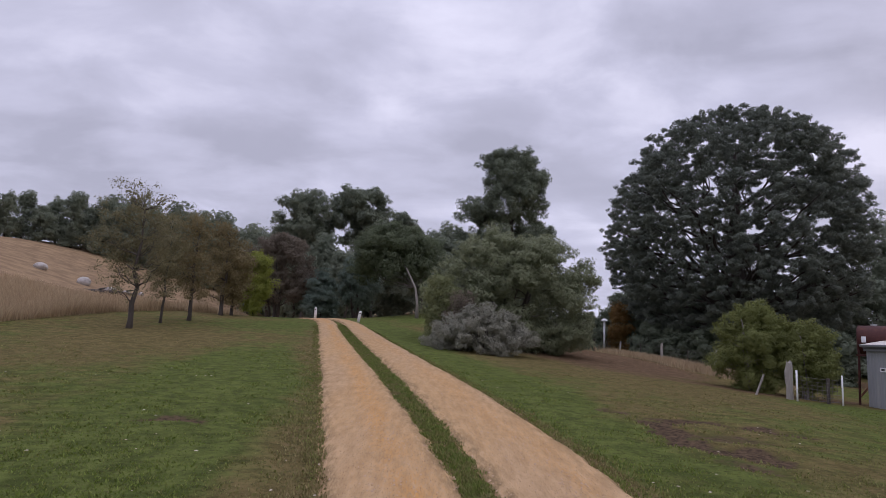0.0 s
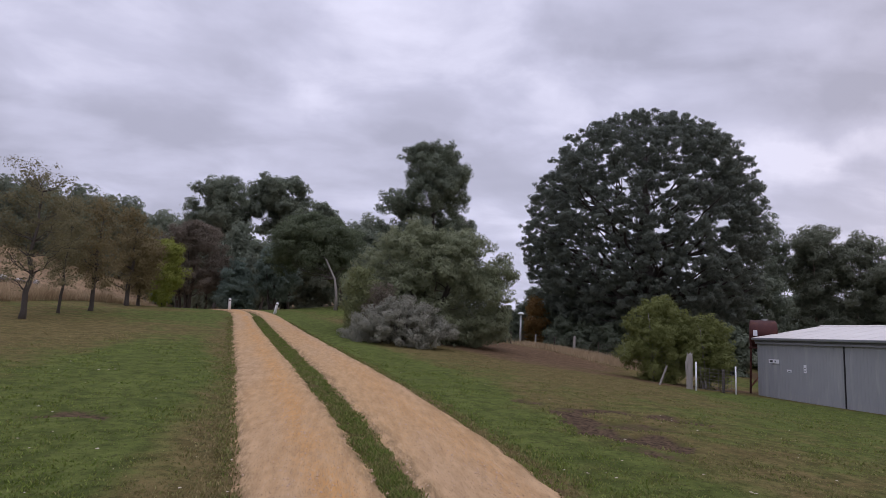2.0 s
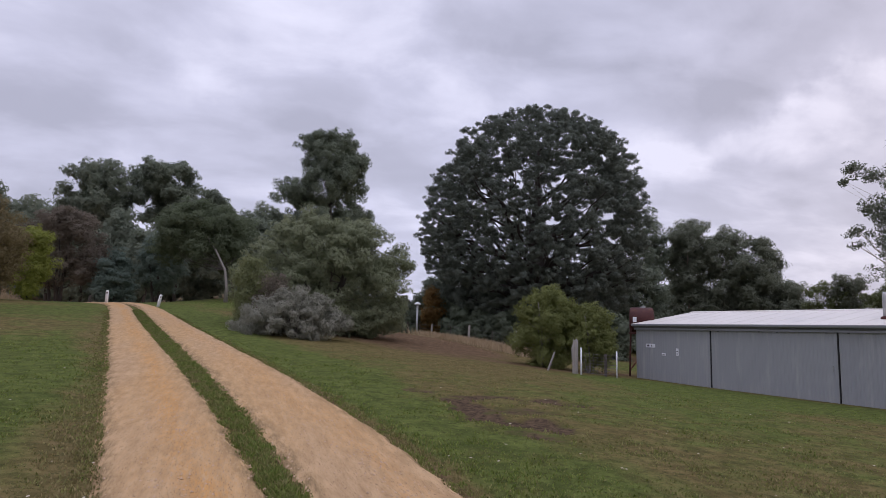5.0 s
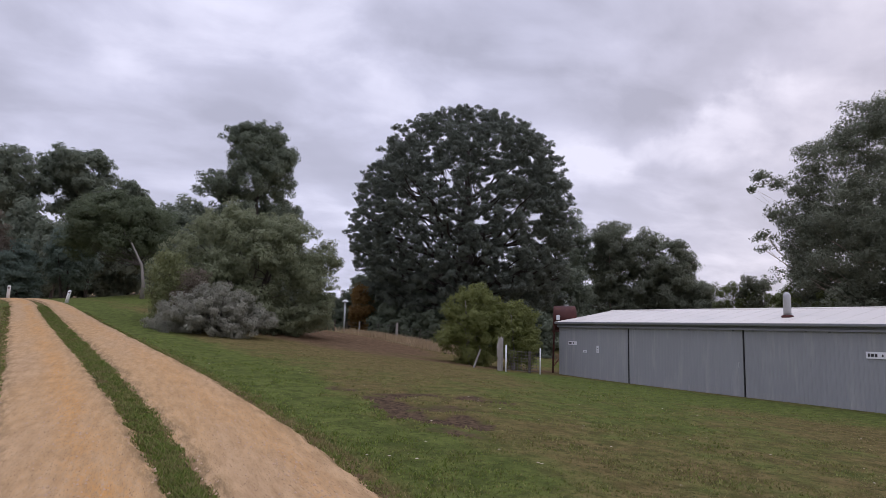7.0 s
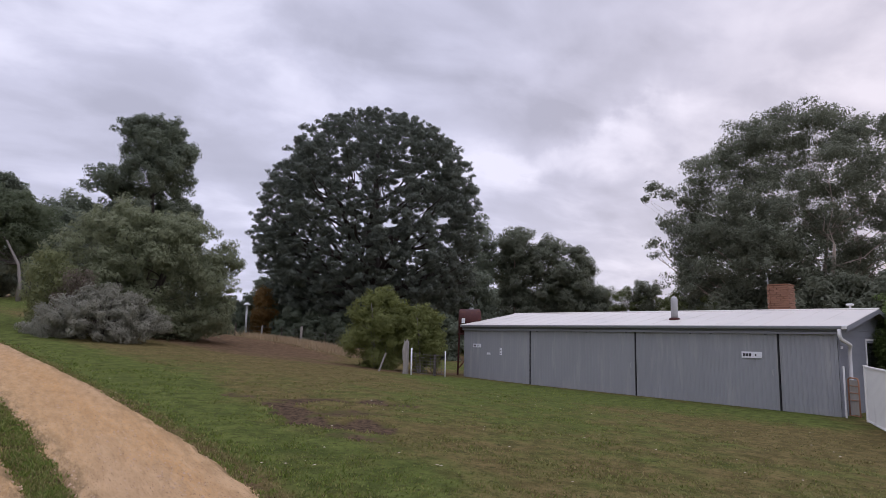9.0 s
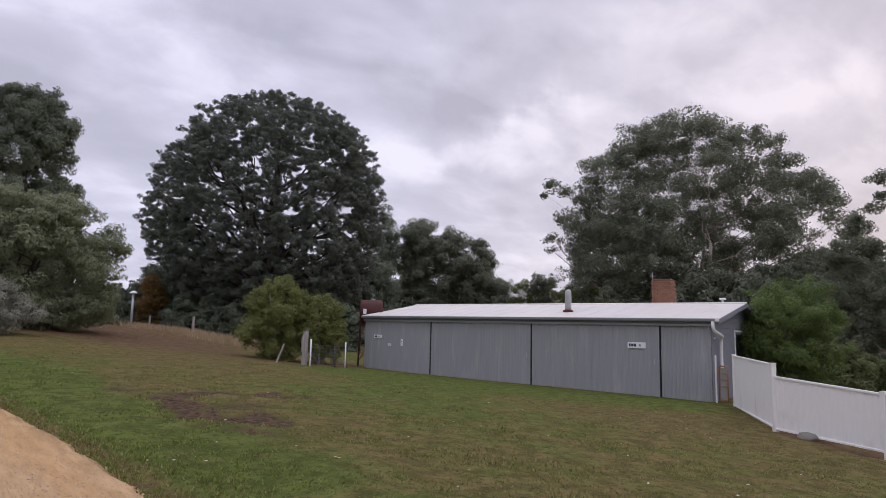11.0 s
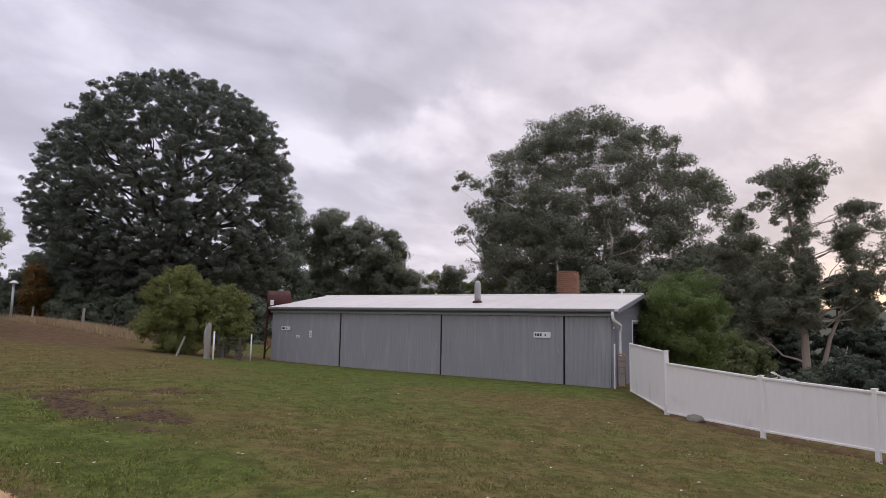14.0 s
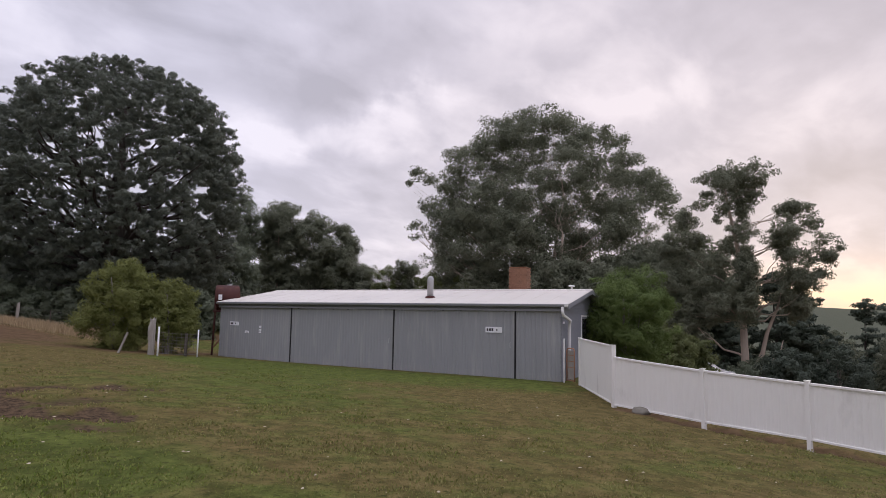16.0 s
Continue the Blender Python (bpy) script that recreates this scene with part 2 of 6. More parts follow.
WIRE = material("dull_wire", (0.22, 0.21, 0.20), (0.16, 0.14, 0.13), rough=0.55, metal=0.5, bump=0)
STONE = material("pale_granite", (0.50, 0.46, 0.42), (0.34, 0.31, 0.285), rough=0.9, grain=8, bump=0.5, bump_scale=9, dirt=(0.20, 0.19, 0.17), dirt_cut=0.6)
STONE_DARK = material("dark_stone", (0.23, 0.21, 0.175), (0.15, 0.14, 0.115), rough=0.9, grain=8, bump=0.5, bump_scale=9)
SIGN_WHITE = material("white_sign_face", (0.82, 0.82, 0.84), (0.76, 0.76, 0.78), rough=0.4, bump=0)
SIGN_INK = material("dark_sign_ink", (0.03, 0.03, 0.035), (0.05, 0.05, 0.05), rough=0.5, bump=0)
CAR_WHITE = material("white_car_paint", (0.80, 0.80, 0.80), (0.76, 0.76, 0.76), rough=0.25, bump=0, spec=0.5)
RUBBER = material("black_rubber", (0.02, 0.02, 0.02), (0.03, 0.03, 0.03), rough=0.85)
GLASS_DARK = material("dark_window_glass", (0.02, 0.022, 0.025), (0.03, 0.03, 0.035), rough=0.08, bump=0, spec=0.6)
PEBBLE = material("gravel_stones", (0.50, 0.34, 0.22), (0.36, 0.25, 0.17), rough=0.9, island=0.6, bump=0)
FALLEN_LEAF = material("fallen_leaves", (0.40, 0.33, 0.24), (0.62, 0.56, 0.48), rough=0.8, island=0.8, bump=0)

# ---- ground shape ----
def ss(a, b, v):
    v = np.clip((np.asarray(v, float) - a) / (b - a), 0, 1)
    return v * v * (3 - 2 * v)


def soft_clamp(v, lo, hi, k=2.5):
    v = lo + k * np.logaddexp(0, (np.asarray(v, float) - lo) / k)
    return hi - k * np.logaddexp(0, (hi - v) / k)


def ground_z(x, y):
    """Height of the land: a paddock that climbs ahead, a straw hill on one side, a valley on the other."""
    x, y = np.asarray(x, float), np.asarray(y, float)
    X, Y = soft_clamp(x, -18, 21.5, 0.7) / 30, soft_clamp(y, -12, 58) / 30
    z = (-.571 * X + .856 * Y - 3.168 * X * X + 2.155 * X * Y + .527 * Y * Y + .307 * X**3 + 1.511 * X * X * Y - 7.062 * X * Y * Y
         + .079 * Y**3 + 4.096 * X**4 - .941 * X**3 * Y - .765 * X * X * Y * Y + 3.725 * X * Y**3)
    z = z + 13 * ss(0, 62, -x - 17) * ss(-40, 40, y)
    z = z + 4.5 * ss(72, 150, y) * ss(60, -20, x)
    z = z - 3.0 * ss(37, 58, y) * ss(2, 16, x)
    r = np.hypot(x, y)
    z = z - 10 * ss(16, 110, x) + 27 * ss(250, 700, r)
    return z


def gz(x, y):
    return float(ground_z(x, y))


def polar(az, d):
    a = radians(az)
    return d * math.sin(a), d * math.cos(a)


def bend(y):
    """The track swings aside as it tops the rise."""
    return -0.014 * np.maximum(y - 38, 0)**2


def road_left(y):
    y = np.maximum(y, 1.5)
    return bend(y) + 0.105 - 0.1638 * y - 0.000306 * y**2 + 0.000003 * y**3


def road_right(y):
    y = np.maximum(y, 1.5)
    return bend(y) + 2.165 + 0.0683 * y - 0.010162 * y**2 + 0.000133 * y**3 - 0.0000004 * y**4


def strip_left(y):
    y = np.maximum(y, 1.5)
    return bend(y) + 0.6 / (np.maximum(y, 3.0) + 0.5) + 0.888 - 0.0511 * y - 0.005525 * y**2 + 0.00007 * y**3


def strip_right(y):
    y = np.maximum(y, 1.5)
    return bend(y) - 0.25 / (np.maximum(y, 3.0) + 0.5) + 1.254 - 0.0465 * y - 0.005225 * y**2 + 0.00006 * y**3


def line_mask(x, y, a, b, width):
    """1 on the segment from a to b, fading to 0 at width."""
    ax, ay, bx, by = *a, *b
    dx, dy = bx - ax, by - ay
    k = np.clip(((x - ax) * dx + (y - ay) * dy) / (dx * dx + dy * dy), 0, 1)
    return 1 - ss(0.25 * width, width, np.hypot(x - ax - k * dx, y - ay - k * dy))


def mud_shade_at(x, y):
    wx, wy = x + 0.12 * np.sin(5.3 * y + 2 * x), y + 0.2 * np.sin(4.1 * x + 1.0)
    m = 0.8 * line_mask(wx, wy, (3.9, 12.9), (4.7, 12.3), 0.45)
    m = np.maximum(m, line_mask(wx, wy, (4.7, 12.3), (6.6, 12.3), 0.42))
    m = np.maximum(m, 0.9 * line_mask(wx, wy, (6.5, 12.3), (7.1, 11.5), 0.36))
    m = np.maximum(m, 0.95 * line_mask(wx, wy, (4.4, 11.7), (4.1, 9.7), 0.5))
    m = np.maximum(m, 0.8 * line_mask(wx, wy, (4.1, 9.8), (4.6, 9.2), 0.45))
    m = np.maximum(m, line_mask(wx, wy, (4.8, 9.6), (5.0, 8.9), 0.55))
    m = np.maximum(m, 0.62 * line_mask(wx, wy, (4.7, 10.8), (5.6, 10.4), 0.6))
    m = np.maximum(m, 0.6 * line_mask(wx, wy, (4.2, 8.4), (4.5, 8.2), 0.5))
    m = np.maximum(m, 0.9 * line_mask(x, y, (14.7, 4.0), (12.7, -2.9), 0.5))     # bare ground under the white fence, darkened for the shade beneath its panels
    return np.maximum(m, 0.75 * line_mask(wx, wy, (-3.9, 9.3), (-3.3, 9.5), 0.4))


def straw_at(x, y):
    m = ss(-15.6, -16.8, x - 0.05 * (y - 30)) * ss(4, 16, y)
    return np.maximum(m, ss(60, 70, y) * ss(40, 20, x))


def soil_at(x, y):
    m = 1 - ss(0.45, 1.15, np.hypot((x - 9.5) / 7.5, (y - 34) / 9.5))
    m = np.maximum(m, 0.8 * line_mask(x, y, (7.5, 27.5), (13.5, 25.5), 2.6))
    m = np.maximum(m, line_mask(x, y, (15.2, 5.2), (12.8, -2.5), 0.75))
    m = np.maximum(m, 0.85 * line_mask(x, y, (13.0, 24.5), (17.5, 25.5), 2.0))
    m = np.maximum(m, ss(20, 27, x) * ss(45, 20, np.abs(y - 12)))
    m = np.maximum(m, 0.75 * ss(0.28, 0.05, np.abs(x - road_right(y))) * ss(45, 30, y) * ss(-20, 0, y))
    m = np.maximum(m, 0.62 * ss(0.02, 0.12, x - strip_left(y)) * ss(0.02, 0.12, strip_right(y) - x) * ss(50, 40, y))
    return np.maximum(m, 0.5 * ss(0.55, 0.05, np.abs(x - road_left(y) + 0.2 + 0.15 * np.sin(y * 1.7))) * ss(50, 30, y) * ss(-20, 0, y))


def lush_at(x, y):
    off = road_left(y) - x
    m = ss(0.6, 1.4, off) * ss(4.6, 2.4, off) * ss(30, 12, y)
    right = x - road_right(y)
    m = np.maximum(m, 0.9 * ss(0.0, 0.4, right) * ss(3.2, 1.0, right) * ss(2, 6, y))
    m = np.maximum(m, line_mask(x, y, (-9.2, 42), (-12, 45), 3.5) * 1.0)
    m = np.maximum(m, line_mask(x, y, (-2.6, 38), (0.5, 34), 3.0))
    return np.maximum(m, line_mask(x, y, (14.6, 20.0), (17.4, 9.6), 3.4))


def dryness(x, y):
    """How brown the lawn is, 0 to 1."""
    d = 0.5 + 0.25 * np.sin(x * 0.41 + 1.3 * np.sin(y * 0.23)) + 0.2 * np.sin(y * 0.33 + 0.7 * np.sin(x * 0.6 + 2))
    d = d + 0.2 * ss(3, 9, x) * ss(34, 14, y) + 0.08 * ss(-3.5, -6, x)
    return np.clip(d - 0.75 * lush_at(x, y) + 0.7 * soil_at(x, y), 0, 1)


def mesh_from(name, verts, faces, mat, attrs=None, smooth=True):
    """A mesh from numpy arrays; faces all have the same number of corners."""
    me = bpy.data.meshes.new(name)
    verts, faces = np.asarray(verts, np.float32), np.asarray(faces, np.int32)
    n, k = faces.shape
    me.vertices.add(len(verts))
    me.vertices.foreach_set("co", verts.ravel())
    me.loops.add(n * k)
    me.loops.foreach_set("vertex_index", faces.ravel())
    me.polygons.add(n)
    me.polygons.foreach_set("loop_start", np.arange(0, n * k, k, dtype=np.int32))
    me.polygons.foreach_set("loop_total", np.full(n, k, np.int32))
    if smooth:
        me.polygons.foreach_set("use_smooth", np.ones(n, bool))
    for key, values in (attrs or {}).items():
        me.attributes.new(key, "FLOAT", "POINT").data.foreach_set("value", np.asarray(values, np.float32))
    me.update(calc_edges=True)
    me.materials.append(mat)
    return me


def ground_material():
    m = bpy.data.materials.new("paddock_ground")
    m.use_nodes = True
    t = m.node_tree
    L = t.links.new
    bsdf = t.nodes["Principled BSDF"]
    bsdf.inputs["Roughness"].default_value = 0.9
    bsdf.inputs["Specular IOR Level"].default_value = 0.03
    tc = t.nodes.new("ShaderNodeTexCoord")

    def tex(scale, detail, rough=0.6):
        n = t.nodes.new("ShaderNodeTexNoise")
        n.inputs["Scale"].default_value, n.inputs["Detail"].default_value, n.inputs["Roughness"].default_value = scale, detail, rough
        L(tc.outputs["Object"], n.inputs["Vector"])
        return n.outputs["Fac"]

    def attr(name):
        n = t.nodes.new("ShaderNodeAttribute")
        n.attribute_name = name
        return n.outputs["Fac"]

    def rng(v, a, b):
        n = t.nodes.new("ShaderNodeMapRange")
        n.interpolation_type = "SMOOTHSTEP"
        n.inputs[1].default_value, n.inputs[2].default_value = a, b
        L(v, n.inputs[0])
        return n.outputs[0]

    def broken(mask, noise_out, amount, a=0.35, b=0.65):
        """A mask with ragged borders."""
        n = t.nodes.new("ShaderNodeMath")
        n.operation = "MULTIPLY_ADD"
        L(noise_out, n.inputs[0])
        n.inputs[1].default_value = amount
        s = t.nodes.new("ShaderNodeMath")
        s.operation = "ADD"
        L(mask, s.inputs[0])
        s.inputs[1].default_value = -0.5 * amount
        L(s.outputs[0], n.inputs[2])
        return rng(n.outputs[0], a, b)

    def mix(f, a, b):
        n = t.nodes.new("ShaderNodeMix")
        n.data_type = "RGBA"
        L(f, n.inputs[0])
        for i, c in ((6, a), (7, b)):
            if isinstance(c, tuple):
                n.inputs[i].default_value = (*c, 1)
            else:
                L(c, n.inputs[i])
        return n.outputs[2]

    fine, mid, wide, tuft = tex(30, 5, 0.7), tex(3.2, 7, 0.68), tex(0.5, 4), tex(11, 5, 0.72)
    patch = tex(1.1, 6, 0.62)
    green = mix(rng(mid, 0.34, 0.66), (0.060, 0.077, 0.019), (0.130, 0.156, 0.041))
    dry = mix(rng(mid, 0.34, 0.66), (0.096, 0.077, 0.029), (0.184, 0.141, 0.060))
    lawn = mix(broken(attr("dry"), patch, 1.8, 0.15, 0.85), green, dry)
    lawn = mix(rng(tuft, 0.50, 0.68), lawn, (0.048, 0.052, 0.016))
    lawn = mix(rng(fine, 0.56, 0.72), lawn, (0.16, 0.155, 0.068))
    soil = mix(rng(mid, 0.3, 0.7), (0.092, 0.058, 0.034), (0.175, 0.115, 0.068))
    c = mix(broken(attr("soil"), mid, 0.9, 0.45, 0.95), lawn, soil)
    straw = mix(rng(wide, 0.35, 0.65), (0.31, 0.215, 0.125), (0.21, 0.142, 0.085))
    c = mix(broken(attr("straw"), mid, 0.5), c, straw)
    # mud brown, its dark tone also stands for shade in ruts and under fence
    mud_shade = mix(rng(tuft, 0.35, 0.65), (0.040, 0.028, 0.018), (0.14, 0.095, 0.060))
    c = mix(broken(attr("mud_shade"), mid, 1.5, 0.32, 0.72), c, mud_shade)
    c = mix(attr("far"), c, (0.075, 0.085, 0.060))
    L(c, bsdf.inputs["Base Color"])
    b = t.nodes.new("ShaderNodeBump")
    b.inputs["Strength"].default_value, b.inputs["Distance"].default_value = 0.6, 0.05
    L(tuft, b.inputs["Height"])
    b2 = t.nodes.new("ShaderNodeBump")
    b2.inputs["Strength"].default_value, b2.inputs["Distance"].default_value = 0.7, 0.03
    L(fine, b2.inputs["Height"])
    L(b.outputs[0], b2.inputs["Normal"])
    L(b2.outputs[0], bsdf.inputs["Normal"])
    return m


def build_ground():
    azs = np.radians(np.concatenate([np.arange(-42, 96, 0.5), np.arange(96, 318, 4.0)]))
    radii = np.concatenate([[0.0], 0.6 * np.exp(np.linspace(0, math.log(3600 / 0.6), 330))])
    R, A = np.meshgrid(radii[1:], azs, indexing="ij")
    x, y = (R * np.sin(A)).ravel(), (R * np.cos(A)).ravel()
    x, y = np.append(x, 0.0), np.append(y, 0.0)
    z = ground_z(x, y)
    r = np.hypot(x, y)
    rough = 0.012 * np.sin(x * 2.1 + 1.7 * np.sin(y * 1.3)) * np.sin(y * 1.9 + 1.2 * np.sin(x * 1.1)) * ss(60, 20, r) * ss(15, 11, x)
    onroad = ss(-0.7, -0.1, x - road_left(y)) * ss(0.7, 0.1, x - road_right(y)) * ss(60, 55, y)
    z = z + rough * (1 - onroad) - 0.11 * mud_shade_at(x, y) * (0.6 + 0.4 * np.sin(7 * x) * np.sin(6 * y)) - 0.05 * onroad - 0.11 * line_mask(x, y, (14.7, 4.0), (12.75, -2.9), 0.5)
    nr, na = R.shape
    i, j = np.meshgrid(np.arange(nr - 1), np.arange(na), indexing="ij")
    k = (j + 1) % na
    faces = np.stack([i * na + j, (i + 1) * na + j, (i + 1) * na + k, i * na + k], -1).reshape(-1, 4)
    attrs = {"dry": dryness(x, y), "soil": soil_at(x, y), "straw": straw_at(x, y), "mud_shade": mud_shade_at(x, y), "far": ss(90, 220, r) * ss(-25, 20, x)}
    me = mesh_from("ground", np.stack([x, y, z], 1), faces, ground_material(), attrs)
    # cap below the camera's feet
    bm = bmesh.new()
    bm.from_mesh(me)
    bm.verts.ensure_lookup_table()
    mid = bm.verts[len(x) - 1]
    for a in range(na):
        bm.faces.new((mid, bm.verts[a], bm.verts[(a + 1) % na])).smooth = True
    bmesh.ops.recalc_face_normals(bm, faces=bm.faces)
    if sum(f.normal.z for f in bm.faces) < 0:
        bmesh.ops.reverse_faces(bm, faces=bm.faces)
    bm.to_mesh(me)
    bm.free()
    tagged(new("ground", me), "rolling paddock of short green and brown grass with bare soil and a straw hill", "ground", kind="structure")


def road_material():
    """Compacted sandy gravel: pale wheel-worn surface, ochre patches, dark grit."""
    m = bpy.data.materials.new("sandy_gravel")
    m.use_nodes = True
    t = m.node_tree
    L = t.links.new
    bsdf = t.nodes["Principled BSDF"]
    bsdf.inputs["Roughness"].default_value = 0.95
    bsdf.inputs["Specular IOR Level"].default_value = 0.05
    tc = t.nodes.new("ShaderNodeTexCoord")
    mp = t.nodes.new("ShaderNodeMapping")          # drawn out along the wheels' way
    mp.inputs["Rotation"].default_value = (0, 0, radians(-9))
    mp.inputs["Scale"].default_value = (1.0, 0.17, 1.0)
    L(tc.outputs["Object"], mp.inputs[0])

    def tex(scale, detail, rough, a, b):
        n = t.nodes.new("ShaderNodeTexNoise")
        n.inputs["Scale"].default_value, n.inputs["Detail"].default_value, n.inputs["Roughness"].default_value = scale, detail, rough
        L(mp.outputs[0], n.inputs["Vector"])
        q = t.nodes.new("ShaderNodeMapRange")
        q.interpolation_type = "SMOOTHSTEP"
        q.inputs[1].default_value, q.inputs[2].default_value = a, b
        L(n.outputs["Fac"], q.inputs[0])
        return q.outputs[0]

    def mix(f, a, b):
        n = t.nodes.new("ShaderNodeMix")
        n.data_type = "RGBA"
        L(f, n.inputs[0])
        for k, c in ((6, a), (7, b)):
            if isinstance(c, tuple):
                n.inputs[k].default_value = (*c, 1)
            else:
                L(c, n.inputs[k])
        return n.outputs[2]

    wide, mid, grit, specks = tex(0.55, 4, 0.55, 0.38, 0.64), tex(9, 7, 0.72, 0.3, 0.7), tex(38, 5, 0.75, 0.3, 0.72), tex(80, 3, 0.6, 0.58, 0.70)
    c = mix(mid, (0.480, 0.322, 0.182), (0.410, 0.274, 0.152))
    c = mix(wide, c, mix(mid, (0.505, 0.312, 0.142), (0.445, 0.272, 0.126)))
    heart = t.nodes.new("ShaderNodeAttribute")
    heart.attribute_name = "heart"
    fade = t.nodes.new("ShaderNodeMath")
    fade.operation = "MULTIPLY"
    L(heart.outputs["Fac"], fade.inputs[0])
    L(tex(1.7, 6, 0.62, 0.30, 0.52), fade.inputs[1])
    c = mix(fade.outputs[0], c, mix(mid, (0.56, 0.285, 0.085), (0.49, 0.26, 0.09)))
    rim = t.nodes.new("ShaderNodeAttribute")
    rim.attribute_name = "rim"
    rag = t.nodes.new("ShaderNodeMath")
    rag.operation = "MULTIPLY"
    L(rim.outputs["Fac"], rag.inputs[0])
    L(tex(9, 5, 0.7, 0.36, 0.56), rag.inputs[1])
    c = mix(rag.outputs[0], c, mix(mid, (0.20, 0.135, 0.065), (0.13, 0.10, 0.045)))
    c = mix(grit, c, mix(mid, (0.50, 0.35, 0.20), (0.31, 0.20, 0.105)))
    c = mix(specks, c, (0.22, 0.145, 0.085))
    L(c, bsdf.inputs["Base Color"])
    b = t.nodes.new("ShaderNodeBump")
    b.inputs["Strength"].default_value, b.inputs["Distance"].default_value = 0.35, 0.012
    L(grit, b.inputs["Height"])
    b2 = t.nodes.new("ShaderNodeBump")
    b2.inputs["Strength"].default_value, b2.inputs["Distance"].default_value = 0.2, 0.012
    L(mid, b2.inputs["Height"])
    L(b.outputs[0], b2.inputs["Normal"])
    L(b2.outputs[0], bsdf.inputs["Normal"])
    return m


def build_road():
    """Two worn gravel wheel tracks with ragged borders, one mesh each under the road."""
    mat = road_material()
    road = tagged(new("road"), "pale sandy gravel farm track with two wheel ruts and a grassy middle", "road", kind="structure")
    ys = np.arange(-14, 57, 0.11)
    for name, lo, hi, seed in (("wheel_track", road_left, strip_left, 3.0), ("wheel_track", strip_right, road_right, 9.0)):
        cols = 22
        edge_rng = np.random.default_rng(int(seed))

        def wob():
            """A ragged border: random steps, smoothed a little, over a slow drift."""
            q = np.convolve(edge_rng.normal(0, 1, len(ys) + 8), (0.15, 0.25, 0.3, 0.2, 0.1), "same")[4:-4]
            w = np.convolve(edge_rng.normal(0, 1, len(ys) + 40), np.ones(15) / 15, "same")[20:-20]
            return 0.04 * q + 0.035 * w
        a, b = lo(ys) + wob(), hi(ys) + wob()
        f = np.linspace(0, 1, cols)
        x = a[:, None] + (b - a)[:, None] * f
        y = np.repeat(ys[:, None], cols, 1)
        edge = np.minimum(f, 1 - f)
        z = ground_z(x, y) + 0.035 - 0.075 * ss(0.10, 0.0, edge) - 0.02 * ss(0.1, 0.5, edge) 
        i, j = np.meshgrid(np.arange(len(ys) - 1), np.arange(cols - 1), indexing="ij")
        faces = np.stack([i * cols + j, i * cols + j + 1, (i + 1) * cols + j + 1, (i + 1) * cols + j], -1).reshape(-1, 4)
        ob = new(name, mesh_from(name, np.stack([x, y, z], -1).reshape(-1, 3), faces, mat,
                                  {"heart": (np.exp(-((np.repeat(f[None, :], len(ys), 0) - 0.62) / 0.16)**2) * (1.0 if seed < 5 else 0.45)).ravel(), "rim": np.repeat(ss(0.20, 0.03, edge)[None, :], len(ys), 0).ravel()}))
        ob.parent = road


build_ground()
build_road()

# ---- helpers for things ----
def part(name, bm, mat, parent=None, label="", smooth=False):
    me = bpy.data.meshes.new(name)
    for f in bm.faces:
        f.smooth = smooth
    bm.to_mesh(me)
    bm.free()
    me.materials.append(mat)
    ob = new(name, me)
    ob.parent = parent
    if label:
        ob["label"] = label
    return ob


def thing(name, x, y, z, label, category, group="", rz=0.0, kind=""):
    ob = new(name)
    ob.matrix_basis = pose(x, y, z, 0, 0, rz)
    return tagged(ob, label, category, group, kind)


def box(bm, lo, hi, bevel=0.0):
    """A box between two corners, its edges rounded by bevel."""
    m = Matrix.LocRotScale([(a + b) / 2 for a, b in zip(lo, hi)], None, [b - a for a, b in zip(lo, hi)])
    verts = bmesh.ops.create_cube(bm, size=1, matrix=m)["verts"]
    if bevel:
        edges = list({e for v in verts for e in v.link_edges})
        bmesh.ops.bevel(bm, geom=edges, offset=bevel, segments=1, affect="EDGES")
    return bm


def tube(bm, pts, radii, sides=8, cap=True):
    """A round tube through points, with a radius at each."""
    pts = [Vector(p) for p in pts]
    rings = []
    ref = Vector((0.31, 0.87, 0.38))
    for i, p in enumerate(pts):
        d = (pts[min(i + 1, len(pts) - 1)] - pts[max(i - 1, 0)]).normalized()
        u = d.cross(ref)
        u = u.normalized() if u.length > 1e-3 else d.orthogonal().normalized()
        v = d.cross(u)
        r = radii[i] if hasattr(radii, "__len__") else radii
        rings.append([bm.verts.new(p + r * (math.cos(2 * math.pi * k / sides) * u + math.sin(2 * math.pi * k / sides) * v)) for k in range(sides)])
    for a, b in zip(rings, rings[1:]):
        for k in range(sides):
            bm.faces.new((a[k], a[(k + 1) % sides], b[(k + 1) % sides], b[k]))
    if cap:
        bm.faces.new(rings[0][::-1])
        bm.faces.new(rings[-1])
    return bm


def bent(a, b, rng, steps=5, sag=0.12, lift=0.0):
    """Points of a crooked limb from a to b."""
    a, b = Vector(a), Vector(b)
    span = (b - a).length
    pts = []
    for i in range(steps + 1):
        f = i / steps
        p = a.lerp(b, f)
        w = math.sin(math.pi * f) * sag * span
        p += Vector((rng.uniform(-1, 1) * w * 0.6, rng.uniform(-1, 1) * w * 0.6, lift * math.sin(math.pi * f) * span + rng.uniform(-0.4, 0.4) * w))
        pts.append(p)
    return pts


